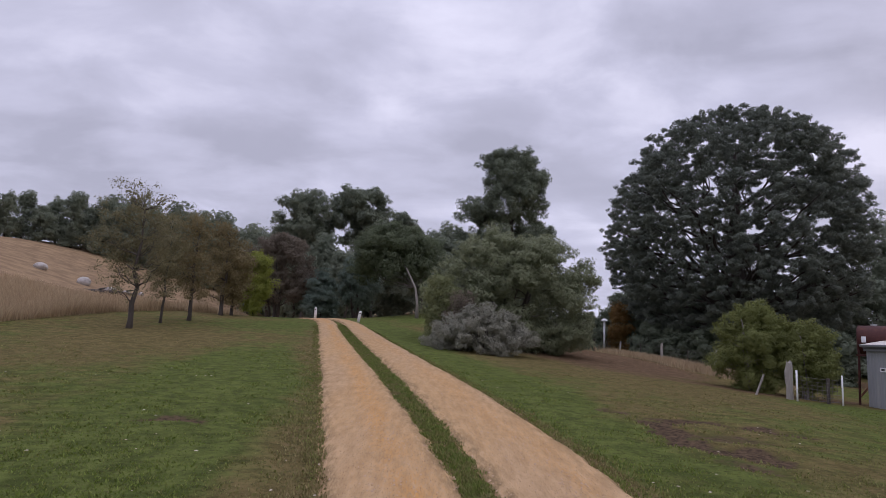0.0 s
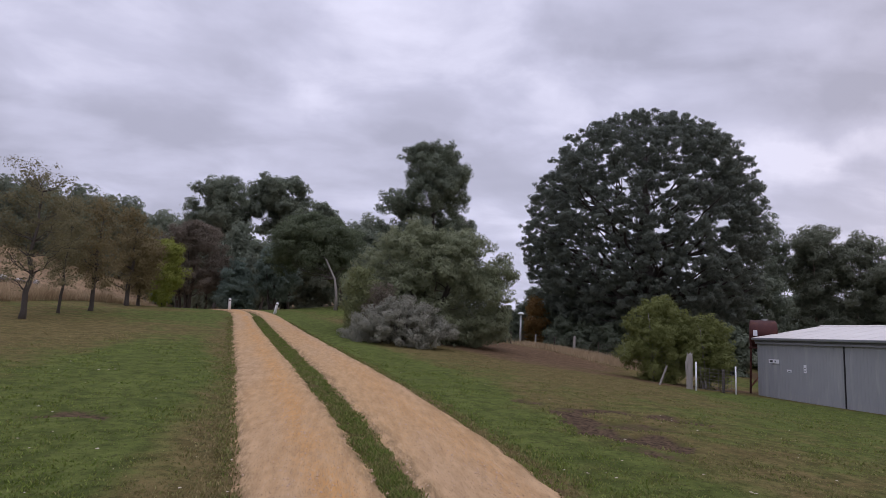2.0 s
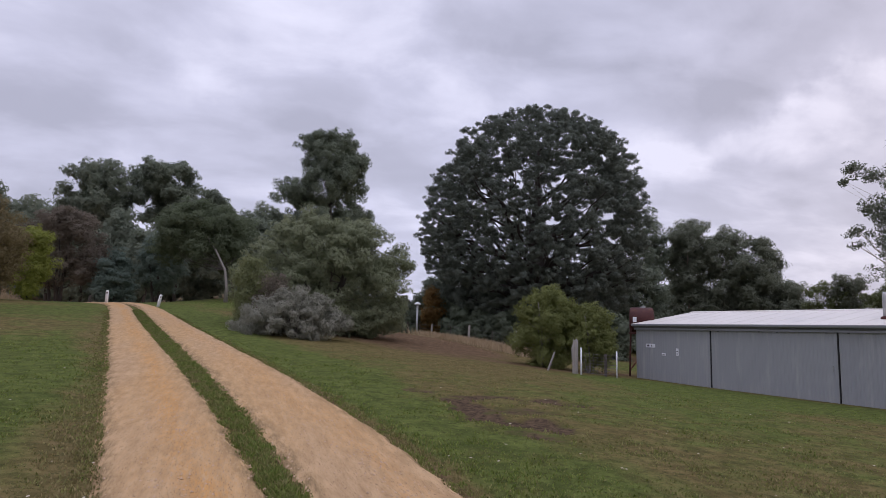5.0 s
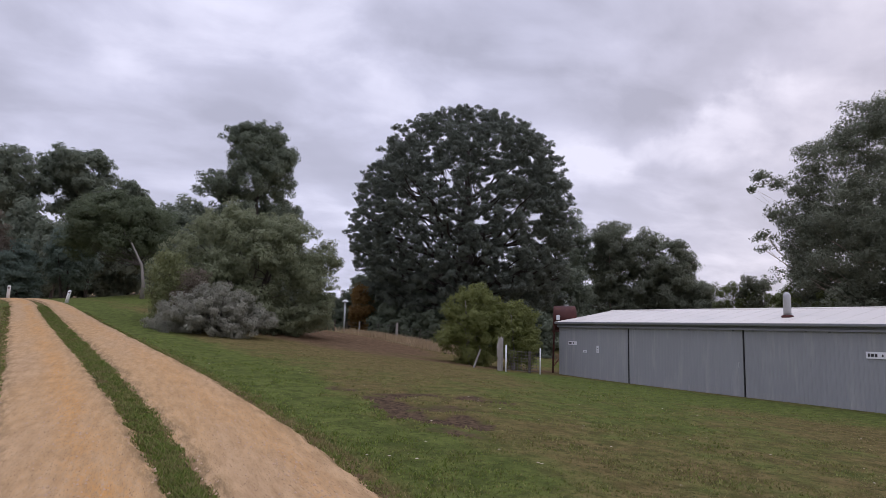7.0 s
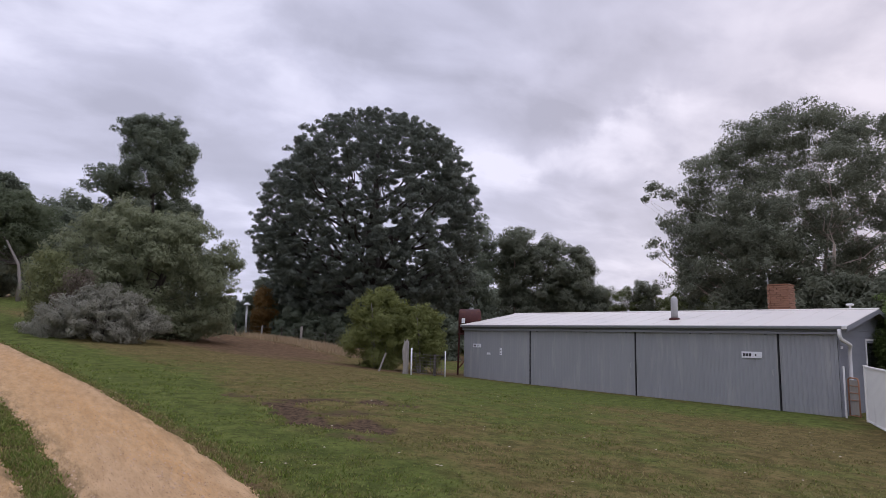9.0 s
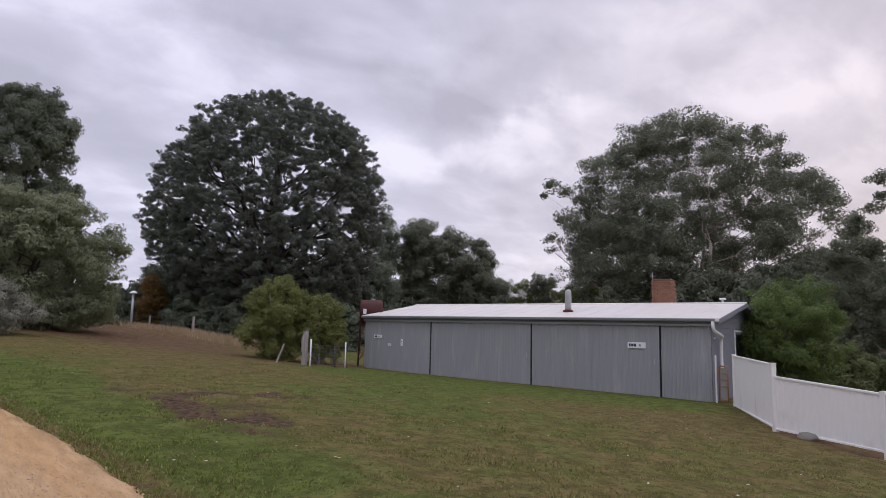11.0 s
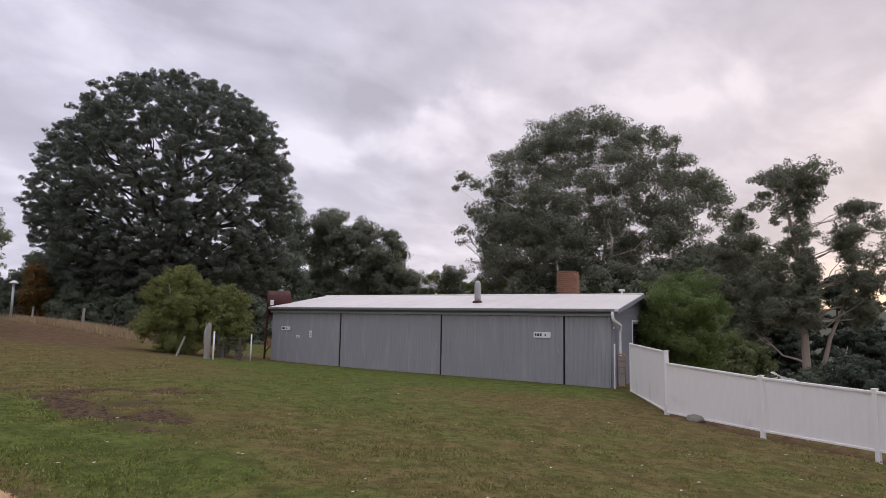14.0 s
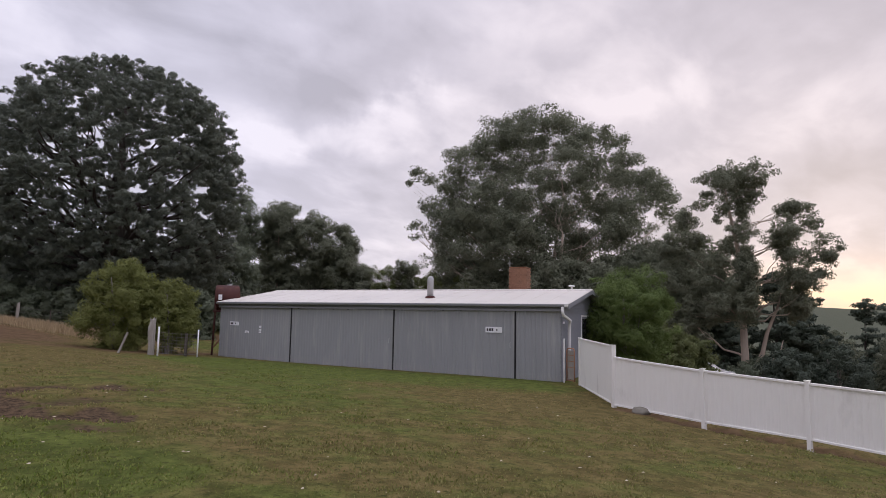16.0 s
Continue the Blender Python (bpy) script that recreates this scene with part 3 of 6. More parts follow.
# ---- trees ----
def leaf_mesh(name, centres, radii, per, size, mat, seed, flat=0.75, long=1.7, shell=0.55, droop=0.0, radial=0.5, width=0.42, hubs=None):
    """A crown: many small leaf sprigs spread through clumps, facing outward from their bough."""
    r = np.random.default_rng(seed)
    c, rad = np.asarray(centres, float), np.asarray(radii, float)
    n = np.maximum(6, (1.3 * per * (rad / rad.mean())**2)).astype(int)
    idx = np.repeat(np.arange(len(c)), n)
    d = r.normal(size=(len(idx), 3))
    d /= np.linalg.norm(d, axis=1)[:, None]
    q = shell + (1 - shell) * r.random(len(idx))
    q = np.where(r.random(len(idx)) < 0.12, q * 1.22, q)
    off = d * (q * rad[idx])[:, None]
    off[:, 2] *= flat
    p = c[idx] + off
    out = p - (np.asarray(hubs, float)[idx] if hubs is not None else c[idx])
    out /= np.linalg.norm(out, axis=1)[:, None] + 1e-9
    nrm = radial * (0.55 * d + 0.75 * out) + r.normal(size=d.shape) * 0.37 + np.array([0, 0, 0.12])
    nrm /= np.linalg.norm(nrm, axis=1)[:, None]
    u = np.cross(nrm, r.normal(size=d.shape) + np.array([0, 0, -3.0 * droop]))
    u = np.cross(u, nrm) if droop else u
    u /= np.linalg.norm(u, axis=1)[:, None] + 1e-9
    v = np.cross(nrm, u)
    s = size * (0.45 + 0.75 * r.random(len(idx)))[:, None]
    bend = nrm * s * 0.18
    verts = np.stack([p - u * s * long * 0.5 - v * s * width, p + u * s * long * 0.5 + bend, p - u * s * long * 0.45 + v * s * width], 1).reshape(-1, 3)
    faces = np.arange(len(verts)).reshape(-1, 3)
    return mesh_from(name, verts, faces, mat, smooth=False)


def envelope_clumps(levels, count, radius, seed, hollow=0.45, az=0.0, depth=1.0, sub=1, gaps=0.0, grain=1.0):
    """Clump centres inside a crown outline. levels: (height, reach to one side, reach to the other) as seen across the bearing az."""
    r = np.random.default_rng(seed)
    lv = np.asarray(levels, float)
    dense = np.linspace(lv[0, 0], lv[-1, 0], 60)
    left, right = np.interp(dense, lv[:, 0], lv[:, 1]), np.interp(dense, lv[:, 0], lv[:, 2])
    wgt = (left + right)**1.5
    pts, rads, hubs = [], [], []
    a = radians(az)
    across, along = np.array([math.cos(a), -math.sin(a)]), np.array([math.sin(a), math.cos(a)])
    boughs, tries = [], 0
    while len(boughs) < count and tries < 40 * count:
        tries += 1
        k = r.choice(60, p=wgt / wgt.sum())
        ang = r.uniform(0, 2 * math.pi)
        q = math.sqrt(r.random())
        if q < hollow and r.random() < 0.75:
            continue
        rr = radius * r.uniform(0.65, 1.35)
        c, s = q * math.cos(ang), q * math.sin(ang)
        reach_l, reach_r = max(0.05, left[k] - 0.8 * rr), max(0.05, right[k] - 0.8 * rr)
        u = c * (reach_r if c > 0 else reach_l)
        w = s * depth * 0.5 * (reach_l + reach_r)
        h = dense[k] + r.uniform(-0.5, 0.5) * rr * 0.5
        xy = u * across + w * along
        c3 = np.array((xy[0], xy[1], min(h, lv[-1, 0] - 0.55 * rr)))
        level = (dense[k] - lv[0, 0]) / (lv[-1, 0] - lv[0, 0])
        if gaps and 0.33 < level < 0.83 and abs(c) < 0.7 and noise.noise(Vector((u * 0.75 * grain / radius**0.5 + seed, w * 0.03, dense[k] * grain / radius**0.5))) < gaps - 0.5:
            continue
        boughs.append(c3)
        if sub <= 1:
            pts.append(c3)
            rads.append(rr)
            hubs.append(c3)
            continue
        # small clumps over the upper face of each bough
        for _ in range(sub):
            d = r.normal(size=3)
            d /= np.linalg.norm(d)
            d[2] = d[2] * 0.85
            pts.append(c3 + d * rr * (0.35 + 0.65 * r.random()))
            rads.append(rr * r.uniform(0.30, 0.52))
            hubs.append(c3 - np.array((0, 0, 0.25 * rr)))
    return pts, rads, boughs, hubs


def tree(name, label, x, y, levels, mat, bark, az=0.0, count=120, radius=0.9, per=110, size=0.22, trunk=0.2, seed=1, hollow=0.45, limbs=26,
         fork=0.35, lean=(0.0, 0.0), category="tree", group="", flat=0.75, depth=1.0, long=1.7, stems=1, sink=0.1, droop=0.0, extra=(), shell=0.55,
         trunk_top=0.8, trunk_points=None, sub=1, gaps=0.0, joined=False, width=0.42, grain=1.0, limb_bark=None, lobes=()):
    """A tree with a tapered trunk, crooked limbs and a crown of leaf clumps; levels are heights above its foot."""
    rng = random.Random(seed)
    base = gz(x, y)
    ob = thing(name, x, y, base - sink, label, category, group)
    pts, rads, boughs, hubs = envelope_clumps(levels, count, radius, seed, hollow, az, depth, sub, gaps, grain)
    # further masses of the crown, set to one side of the trunk
    for u0, more, n in lobes:
        step = np.array((u0 * math.cos(radians(az)), -u0 * math.sin(radians(az)), 0.0))
        side = envelope_clumps(more, n, radius, seed + n, hollow, az, depth, sub, gaps, grain)
        rads = rads + side[1]
        pts, boughs, hubs = pts + [q + step for q in side[0]], boughs + [q + step for q in side[2]], hubs + [q + step for q in side[3]]
    few = np.random.default_rng(seed + 77)
    for (u, w, h, rr) in extra:
        a = radians(az)
        c3 = np.array((u * math.cos(a) + w * math.sin(a), -u * math.sin(a) + w * math.cos(a), h))
        boughs.append(c3)
        for _ in range(max(1, sub)):
            d = few.normal(size=3)
            d /= np.linalg.norm(d)
            pts.append(c3 + (d * rr * (0.3 + 0.6 * few.random()) * (1, 1, 0.6) if sub > 1 else 0))
            rads.append(rr * (few.uniform(0.32, 0.55) if sub > 1 else 1))
            hubs.append(c3 - np.array((0, 0, 0.25 * rr)))
    crown = new("crown", leaf_mesh("crown", pts, rads, per, size, mat, seed + 5, flat, long, shell, droop, 1.05, width, hubs))
    crown.parent = ob
    top = levels[-1][0] * trunk_top
    axes = []
    for s in range(stems):
        bm = bmesh.new()
        sx, sy = (0, 0) if stems == 1 else (rng.uniform(-1, 1) * trunk * 3.5, rng.uniform(-1, 1) * trunk * 3.5)
        tip = Vector((lean[0] + sx * 3, lean[1] + sy * 3, top * (1 if s == 0 else rng.uniform(0.7, 0.95))))
        axis = bent((sx, sy, -0.25), tip, rng, 8, 0.03)
        if trunk_points and s == 0:
            axis = [Vector(p) for p in trunk_points]
        n = len(axis) - 1
        tube(bm, axis, [trunk * (1.45 if i == 0 else 1.0) * (1 - 0.82 * (i / n)**1.1) for i in range(n + 1)], 9)
        part("trunk", bm, bark, ob, smooth=True)
        axes.append(axis)
    order = list(range(len(boughs) - len(extra), len(boughs))) + sorted(range(len(boughs) - len(extra)), key=lambda i: rng.random())[:limbs]
    rest = bmesh.new()
    for i in order:
        axis = axes[rng.randrange(len(axes))]
        goal = Vector(boughs[i])
        low = [p for p in axis[1:] if p.z < goal.z - 0.12 * (goal.xy - p.xy).length] or [axis[2]]
        high = axis[-1].z
        start = max(low, key=lambda p: -abs(p.z - max(fork * high, goal.z - 0.6 * (goal.xy - p.xy).length)))
        k = 1 - 0.8 * start.z / max(high, 1e-3)
        r0 = max(0.018, trunk * 0.36 * k)
        bm = rest if joined else bmesh.new()
        way = bent(start, goal, rng, 6, 0.14, -0.03)
        tube(bm, way, [r0 * (1 - 0.85 * j / 6) for j in range(7)], 6, cap=False)
        for _ in range(2):
            q = way[rng.randrange(3, 6)]
            tip = goal + Vector((rng.uniform(-1, 1), rng.uniform(-1, 1), rng.uniform(-0.3, 0.7))) * radius * 0.55
            tube(bm, bent(q, tip, rng, 3, 0.12), [r0 * 0.32, r0 * 0.25, r0 * 0.17, r0 * 0.06], 5, cap=False)
        if not joined:
            part("limb", bm, limb_bark or bark, ob, smooth=True)
    if joined and order:
        part("branchwork", rest, bark, ob, smooth=True)
    else:
        rest.free()
    return ob

# ---- shed ----
SHED_L, SHED_R = Vector((17.25, 24.05)), Vector((20.05, 9.15))   # ends of the front wall
SHED_LEN = (SHED_R - SHED_L).length
SHED_RZ = math.degrees(math.atan2(SHED_R.y - SHED_L.y, SHED_R.x - SHED_L.x))
DEPTH, EAVE, RIDGE, FLOOR = 7.4, 1.98, 2.80, -0.62
# along the front: x from 0 to SHED_LEN; the inside lies at +y


def sheet(x0, x1, z0, z1, y, pitch=0.19, rib=0.018):
    """A ribbed steel sheet: flat pans with raised narrow ribs, with thickness."""
    bm = bmesh.new()
    xs, x = [(x0, 0.0)], x0 + pitch * 0.5
    while x < x1 - 0.05:
        xs += [(x - 0.028, 0.0), (x - 0.012, -rib), (x + 0.012, -rib), (x + 0.028, 0.0)]
        x += pitch
    xs.append((x1, 0.0))
    rows = []
    for off in (0.0, 0.03):
        for z in (z0, z1):
            rows.append([bm.verts.new((a, y + (d if off == 0 else 0) + off, z)) for a, d in xs])
    f0, f1, b0, b1 = rows
    for i in range(len(xs) - 1):
        bm.faces.new((f0[i], f0[i + 1], f1[i + 1], f1[i]))
        bm.faces.new((b0[i + 1], b0[i], b1[i], b1[i + 1]))
        bm.faces.new((f1[i], f1[i + 1], b1[i + 1], b1[i]))
        bm.faces.new((f0[i + 1], f0[i], b0[i], b0[i + 1]))
    bm.faces.new((f0[0], f1[0], b1[0], b0[0]))
    bm.faces.new((f0[-1], b0[-1], b1[-1], f1[-1]))
    return bm


def slope_prism(bm, x0, x1, y0, z0, y1, z1, thick):
    """A sloping slab between two level lines."""
    v = [bm.verts.new(p) for p in ((x0, y0, z0), (x1, y0, z0), (x1, y1, z1), (x0, y1, z1),
                                   (x0, y0, z0 - thick), (x1, y0, z0 - thick), (x1, y1, z1 - thick), (x0, y1, z1 - thick))]
    for f in ((0, 1, 2, 3), (7, 6, 5, 4), (0, 4, 5, 1), (1, 5, 6, 2), (2, 6, 7, 3), (3, 7, 4, 0)):
        bm.faces.new([v[i] for i in f])
    return bm


def build_shed():
    n = SHED_LEN
    s = thing("shed", SHED_L.x, SHED_L.y, 0, "long grey steel farm shed with sliding doors and a pale roof", "shed", rz=SHED_RZ)
    k = n / 6.27                       # one door leaf
    seams = [0, 1.607 * k, 2.607 * k, 3.607 * k, 4.607 * k, 5.607 * k, n]
    # sliding doors and fixed end sheets, every second one hung proud of its neighbour
    proud = (-0.03, -0.05, -0.055, -0.05, -0.055, -0.03)
    for i, (a, b) in enumerate(zip(seams, seams[1:])):
        door = part("sliding_door" if 0 < i < 5 else "front_sheet", sheet(a + (0.03 if i in (1, 3, 5) else 0), b - (0.022 if i in (0, 2, 4) else 0.006), FLOOR + 0.02, EAVE - 0.05, proud[i], 0.13, (0.006, 0.006, 0.008, 0.010, 0.012, 0.016)[i]), WALL_GREY, s)
        if 0 < i < 5:
            bm = bmesh.new()
            hx = b - 0.16 if i in (2, 4) else a + 0.14
            tube(bm, [(hx, proud[i] - 0.02, 0.62), (hx, proud[i] - 0.075, 0.62), (hx, proud[i] - 0.075, 0.78), (hx, proud[i] - 0.02, 0.78)], 0.014, 6)
            if i in (2, 4):
                part("handle", bm, GALV, door, "small galvanised pull handle")
            else:
                bm.free()
    # solid dark strips in place of the shade between door leaves
    for x in (seams[1], seams[3], seams[5]):
        bm = bmesh.new()
        box(bm, (x - 0.018, -0.074, FLOOR), (x + 0.010, -0.02, EAVE - 0.06))
        part("door_gap", bm, GAP_SHADE, s)
    # dark sheet behind the doors in place of the shaded inside
    bm = bmesh.new()
    box(bm, (-0.02, 0.06, FLOOR), (n - 0.02, 0.12, EAVE))
    part("front_frame", bm, GAP_SHADE, s)
    bm = bmesh.new()
    box(bm, (-0.03, -0.135, EAVE - 0.10), (n + 0.05, 0.0, EAVE - 0.02), 0.008)
    part("door_track", bm, GUTTER_GREY, s)
    bm = bmesh.new()
    box(bm, (-0.04, -0.155, EAVE - 0.02), (n + 0.06, 0.0, EAVE + 0.07), 0.008)
    part("fascia", bm, TRIM_GREY, s)
    # gutter: a half-round trough
    bm = bmesh.new()
    prof = [(-0.165, 0.145), (-0.30, 0.145), (-0.30, 0.12), (-0.285, 0.07), (-0.24, 0.045), (-0.165, 0.045)]
    ends = []
    for x in (-0.05, n + 0.30):
        ends.append([bm.verts.new((x, y, EAVE + z)) for y, z in prof])
    for i in range(len(prof)):
        j = (i + 1) % len(prof)
        bm.faces.new((ends[0][i], ends[0][j], ends[1][j], ends[1][i]))
    bm.faces.new(ends[0][::-1])
    bm.faces.new(ends[1])
    bmesh.ops.recalc_face_normals(bm, faces=bm.faces)
    part("gutter", bm, GUTTER_GREY, s)
    # roof: two slopes with standing ribs
    mid = DEPTH / 2
    for name, y0, y1 in (("front_roof_slope", -0.26, mid), ("rear_roof_slope", DEPTH + 0.26, mid)):
        bm = bmesh.new()
        z0 = EAVE + 0.15
        slope_prism(bm, -0.04, n + 0.32, y0, z0, y1, RIDGE, 0.05)
        bmesh.ops.recalc_face_normals(bm, faces=bm.faces)
        slope = part(name, bm, ROOF_PALE, s)
        x = 0.2
        while x < n + 0.2:
            bm = bmesh.new()
            slope_prism(bm, x - 0.012, x + 0.012, y0, z0 + 0.006, y1, RIDGE + 0.006, 0.012)
            bmesh.ops.recalc_face_normals(bm, faces=bm.faces)
            part("roof_rib", bm, ROOF_PALE, slope)
            x += 0.76
    bm = bmesh.new()
    for a, b in ((mid - 0.16, mid), (mid + 0.16, mid)):
        slope_prism(bm, -0.05, n + 0.34, a, RIDGE - 0.012, b, RIDGE + 0.03, 0.014)
    part("ridge_cap", bm, ROOF_PALE, s)
    # end wall of lapped boards, with a window; far end and back plain
    z = FLOOR
    boards = 0
    while z < RIDGE - 0.12:
        h = 0.19
        zt = min(z + h, RIDGE - 0.08)
        rise = max(0.0, (zt - (EAVE + 0.08)) / (RIDGE - EAVE - 0.15))
        ya, yb = 0.0 + mid * rise, DEPTH - mid * rise
        spans = [(ya, yb)]
        if z + 0.1 > 0.55 and z + 0.1 < 1.75:
            spans = [(ya, 3.05), (6.4, yb)]
        for a, b in spans:
            if b - a > 0.1:
                bm = bmesh.new()
                v = [bm.verts.new(p) for p in ((n, a, z), (n + 0.032, a, z), (n + 0.014, a, zt + 0.012), (n, a, zt + 0.012),
                                               (n, b, z), (n + 0.032, b, z), (n + 0.014, b, zt + 0.012), (n, b, zt + 0.012))]
                for f in ((0, 1, 2, 3), (7, 6, 5, 4), (0, 4, 5, 1), (1, 5, 6, 2), (2, 6, 7, 3), (3, 7, 4, 0)):
                    bm.faces.new([v[i] for i in f])
                bmesh.ops.recalc_face_normals(bm, faces=bm.faces)
                part("board", bm, BOARD_GREY, s)
        z += h
        boards += 1
    w = part("window", box(bmesh.new(), (n - 0.03, 3.05, 0.58), (n - 0.01, 6.4, 1.72)), GLASS_DARK, s, "dark glass window in a white frame")
    for lo, hi in (((n - 0.02, 3.0, 0.52), (n + 0.05, 3.07, 1.80)), ((n - 0.02, 6.38, 0.52), (n + 0.05, 6.45, 1.80)),
                   ((n - 0.02, 3.07, 1.74), (n + 0.045, 6.38, 1.80)), ((n - 0.02, 3.07, 0.52), (n + 0.07, 6.38, 0.58))):
        part("window_frame", box(bmesh.new(), lo, hi, 0.006), WHITE_PAINT, w)
    for x in (-0.0, n - 0.06):
        bm = bmesh.new()
        v = [bm.verts.new((xx, y, zz)) for xx in (x, x + 0.05) for y, zz in ((0.13, FLOOR), (DEPTH - 0.13, FLOOR), (DEPTH - 0.13, EAVE + 0.04), (mid, RIDGE - 0.07), (0.13, EAVE + 0.04))]
        bm.faces.new(v[:5][::-1])
        bm.faces.new(v[5:])
        for i in range(5):
            j = (i + 1) % 5
            bm.faces.new((v[i], v[j], v[5 + j], v[5 + i]))
        bmesh.ops.recalc_face_normals(bm, faces=bm.faces)
        part("end_wall", bm, BOARD_GREY, s)
    part("rear_wall", sheet(0, n, FLOOR, EAVE, DEPTH - 0.03), WALL_GREY, s)
    # barge boards on the gable
    for y0, y1 in ((-0.26, mid), (DEPTH + 0.26, mid)):
        bm = bmesh.new()
        slope_prism(bm, n + 0.30, n + 0.335, y0, EAVE + 0.135, y1, RIDGE - 0.02, 0.14)
        bmesh.ops.recalc_face_normals(bm, faces=bm.faces)
        part("barge_board", bm, BOARD_GREY, s)
    # downpipe with two bends
    bm = bmesh.new()
    gx = n + 0.12
    tube(bm, [(gx, -0.235, EAVE + 0.06), (gx, -0.235, EAVE - 0.13), (gx + 0.03, -0.21, EAVE - 0.23), (gx + 0.10, 0.25, EAVE - 0.36), (gx + 0.10, 0.42, EAVE - 0.40),
              (gx + 0.06, 0.52, EAVE - 0.50), (gx + 0.04, 0.54, EAVE - 0.62), (gx + 0.04, 0.54, 0.6), (gx + 0.04, 0.54, -0.22), (gx + 0.10, 0.50, -0.32)], 0.052, 10)
    part("downpipe", bm, WHITE_PAINT, s, "white bent downpipe", smooth=True)
    bm = bmesh.new()
    box(bm, (n + 0.19, -0.31, EAVE + 0.05), (n + 0.32, -0.20, EAVE + 0.17), 0.02)
    part("gutter_end", bm, WHITE_PAINT, s)
    # roof flue with a round cap and a rust-red collar
    fx, fy = n * 0.634, 1.25
    fz = EAVE + 0.15 + (RIDGE - EAVE - 0.15) * (fy + 0.26) / (mid + 0.26)
    bm = bmesh.new()
    tube(bm, [(fx, fy, fz - 0.1), (fx, fy, fz + 0.72), (fx, fy, fz + 0.78), (fx, fy, fz + 0.83), (fx, fy, fz + 0.86)], [0.125, 0.125, 0.115, 0.08, 0.02], 14)
    flue = part("flue", bm, GALV, s, "galvanised round flue", smooth=True)
    bm = bmesh.new()
    tube(bm, [(fx, fy, fz - 0.06), (fx, fy, fz + 0.045), (fx, fy, fz + 0.07)], [0.21, 0.19, 0.135], 14)
    part("collar", bm, RUST_RED, flue, "rust-red flashing collar", smooth=True)
    # small vent near the gable
    bm = bmesh.new()
    tube(bm, [(n - 0.55, mid + 0.25, RIDGE - 0.1), (n - 0.55, mid + 0.25, RIDGE + 0.16)], 0.035, 8)
    box(bm, (n - 0.66, mid + 0.14, RIDGE + 0.13), (n - 0.44, mid + 0.36, RIDGE + 0.20), 0.03)
    part("roof_vent", bm, WHITE_PAINT, s, "small white roof vent")
    # dark drip line under the hanging door leaves and a row of fixings
    for i in (1, 2, 3, 4):
        a, b = seams[i], seams[i + 1]
        for x in (a + 0.35, b - 0.35):
            bm = box(bmesh.new(), (x - 0.04, proud[i] - 0.018, EAVE - 0.13), (x + 0.04, proud[i] + 0.0, EAVE - 0.055), 0.006)
            part("door_hanger", bm, TRIM_GREY, s)
    return s


def sign(x, z, w, h, y, label, bars):
    """A flat sign board on the shed front with plain bars in place of its writing."""
    p = SHED_L + (SHED_R - SHED_L).normalized() * x
    s = thing("sign", p.x, p.y, 0, label, "sign", rz=SHED_RZ)
    part("board", box(bmesh.new(), (-w / 2, y - 0.012, z - h / 2), (w / 2, y, z + h / 2), 0.002), SIGN_WHITE, s)
    for a, b, c, d in bars:
        part("bar", box(bmesh.new(), (a * w, y - 0.016, z + c * h), (b * w, y - 0.011, z + d * h)), SIGN_INK, s)
    return s


build_shed()
sign(SHED_LEN * 0.843, 1.215, 0.62, 0.20, -0.083, "white sign board with dark marks on the shed door", [(-0.42, -0.33, -0.25, 0.25), (-0.30, -0.16, -0.22, 0.22), (-0.13, -0.02, -0.25, 0.25), (0.16, 0.23, -0.18, 0.16)])
sign(SHED_LEN * 0.056, 1.20, 0.50, 0.16, -0.058, "small white sign with dark marks on the shed front", [(-0.40, -0.12, -0.25, 0.25), (0.08, 0.18, -0.22, 0.22)])
sign(SHED_LEN * 0.103, 0.86, 0.20, 0.10, -0.058, "tiny white plate with a dark bar on the shed front", [(-0.3, 0.3, -0.3, -0.05)])
sign(SHED_LEN * 0.150, 0.98, 0.12, 0.30, -0.058, "narrow pale notice on the shed front", [(-0.3, 0.3, -0.3, -0.2), (-0.3, 0.3, 0.05, 0.15)])


def build_wall_plate():
    p = SHED_L + (SHED_R - SHED_L).normalized() * (SHED_LEN + 0.03)
    s = thing("wall_plate", p.x, p.y, 0, "small white plate on the shed end wall", "plate", rz=SHED_RZ)
    part("plate", box(bmesh.new(), (0.01, 0.10, 1.47), (0.03, 0.30, 1.55), 0.004), SIGN_WHITE, s)


build_wall_plate()


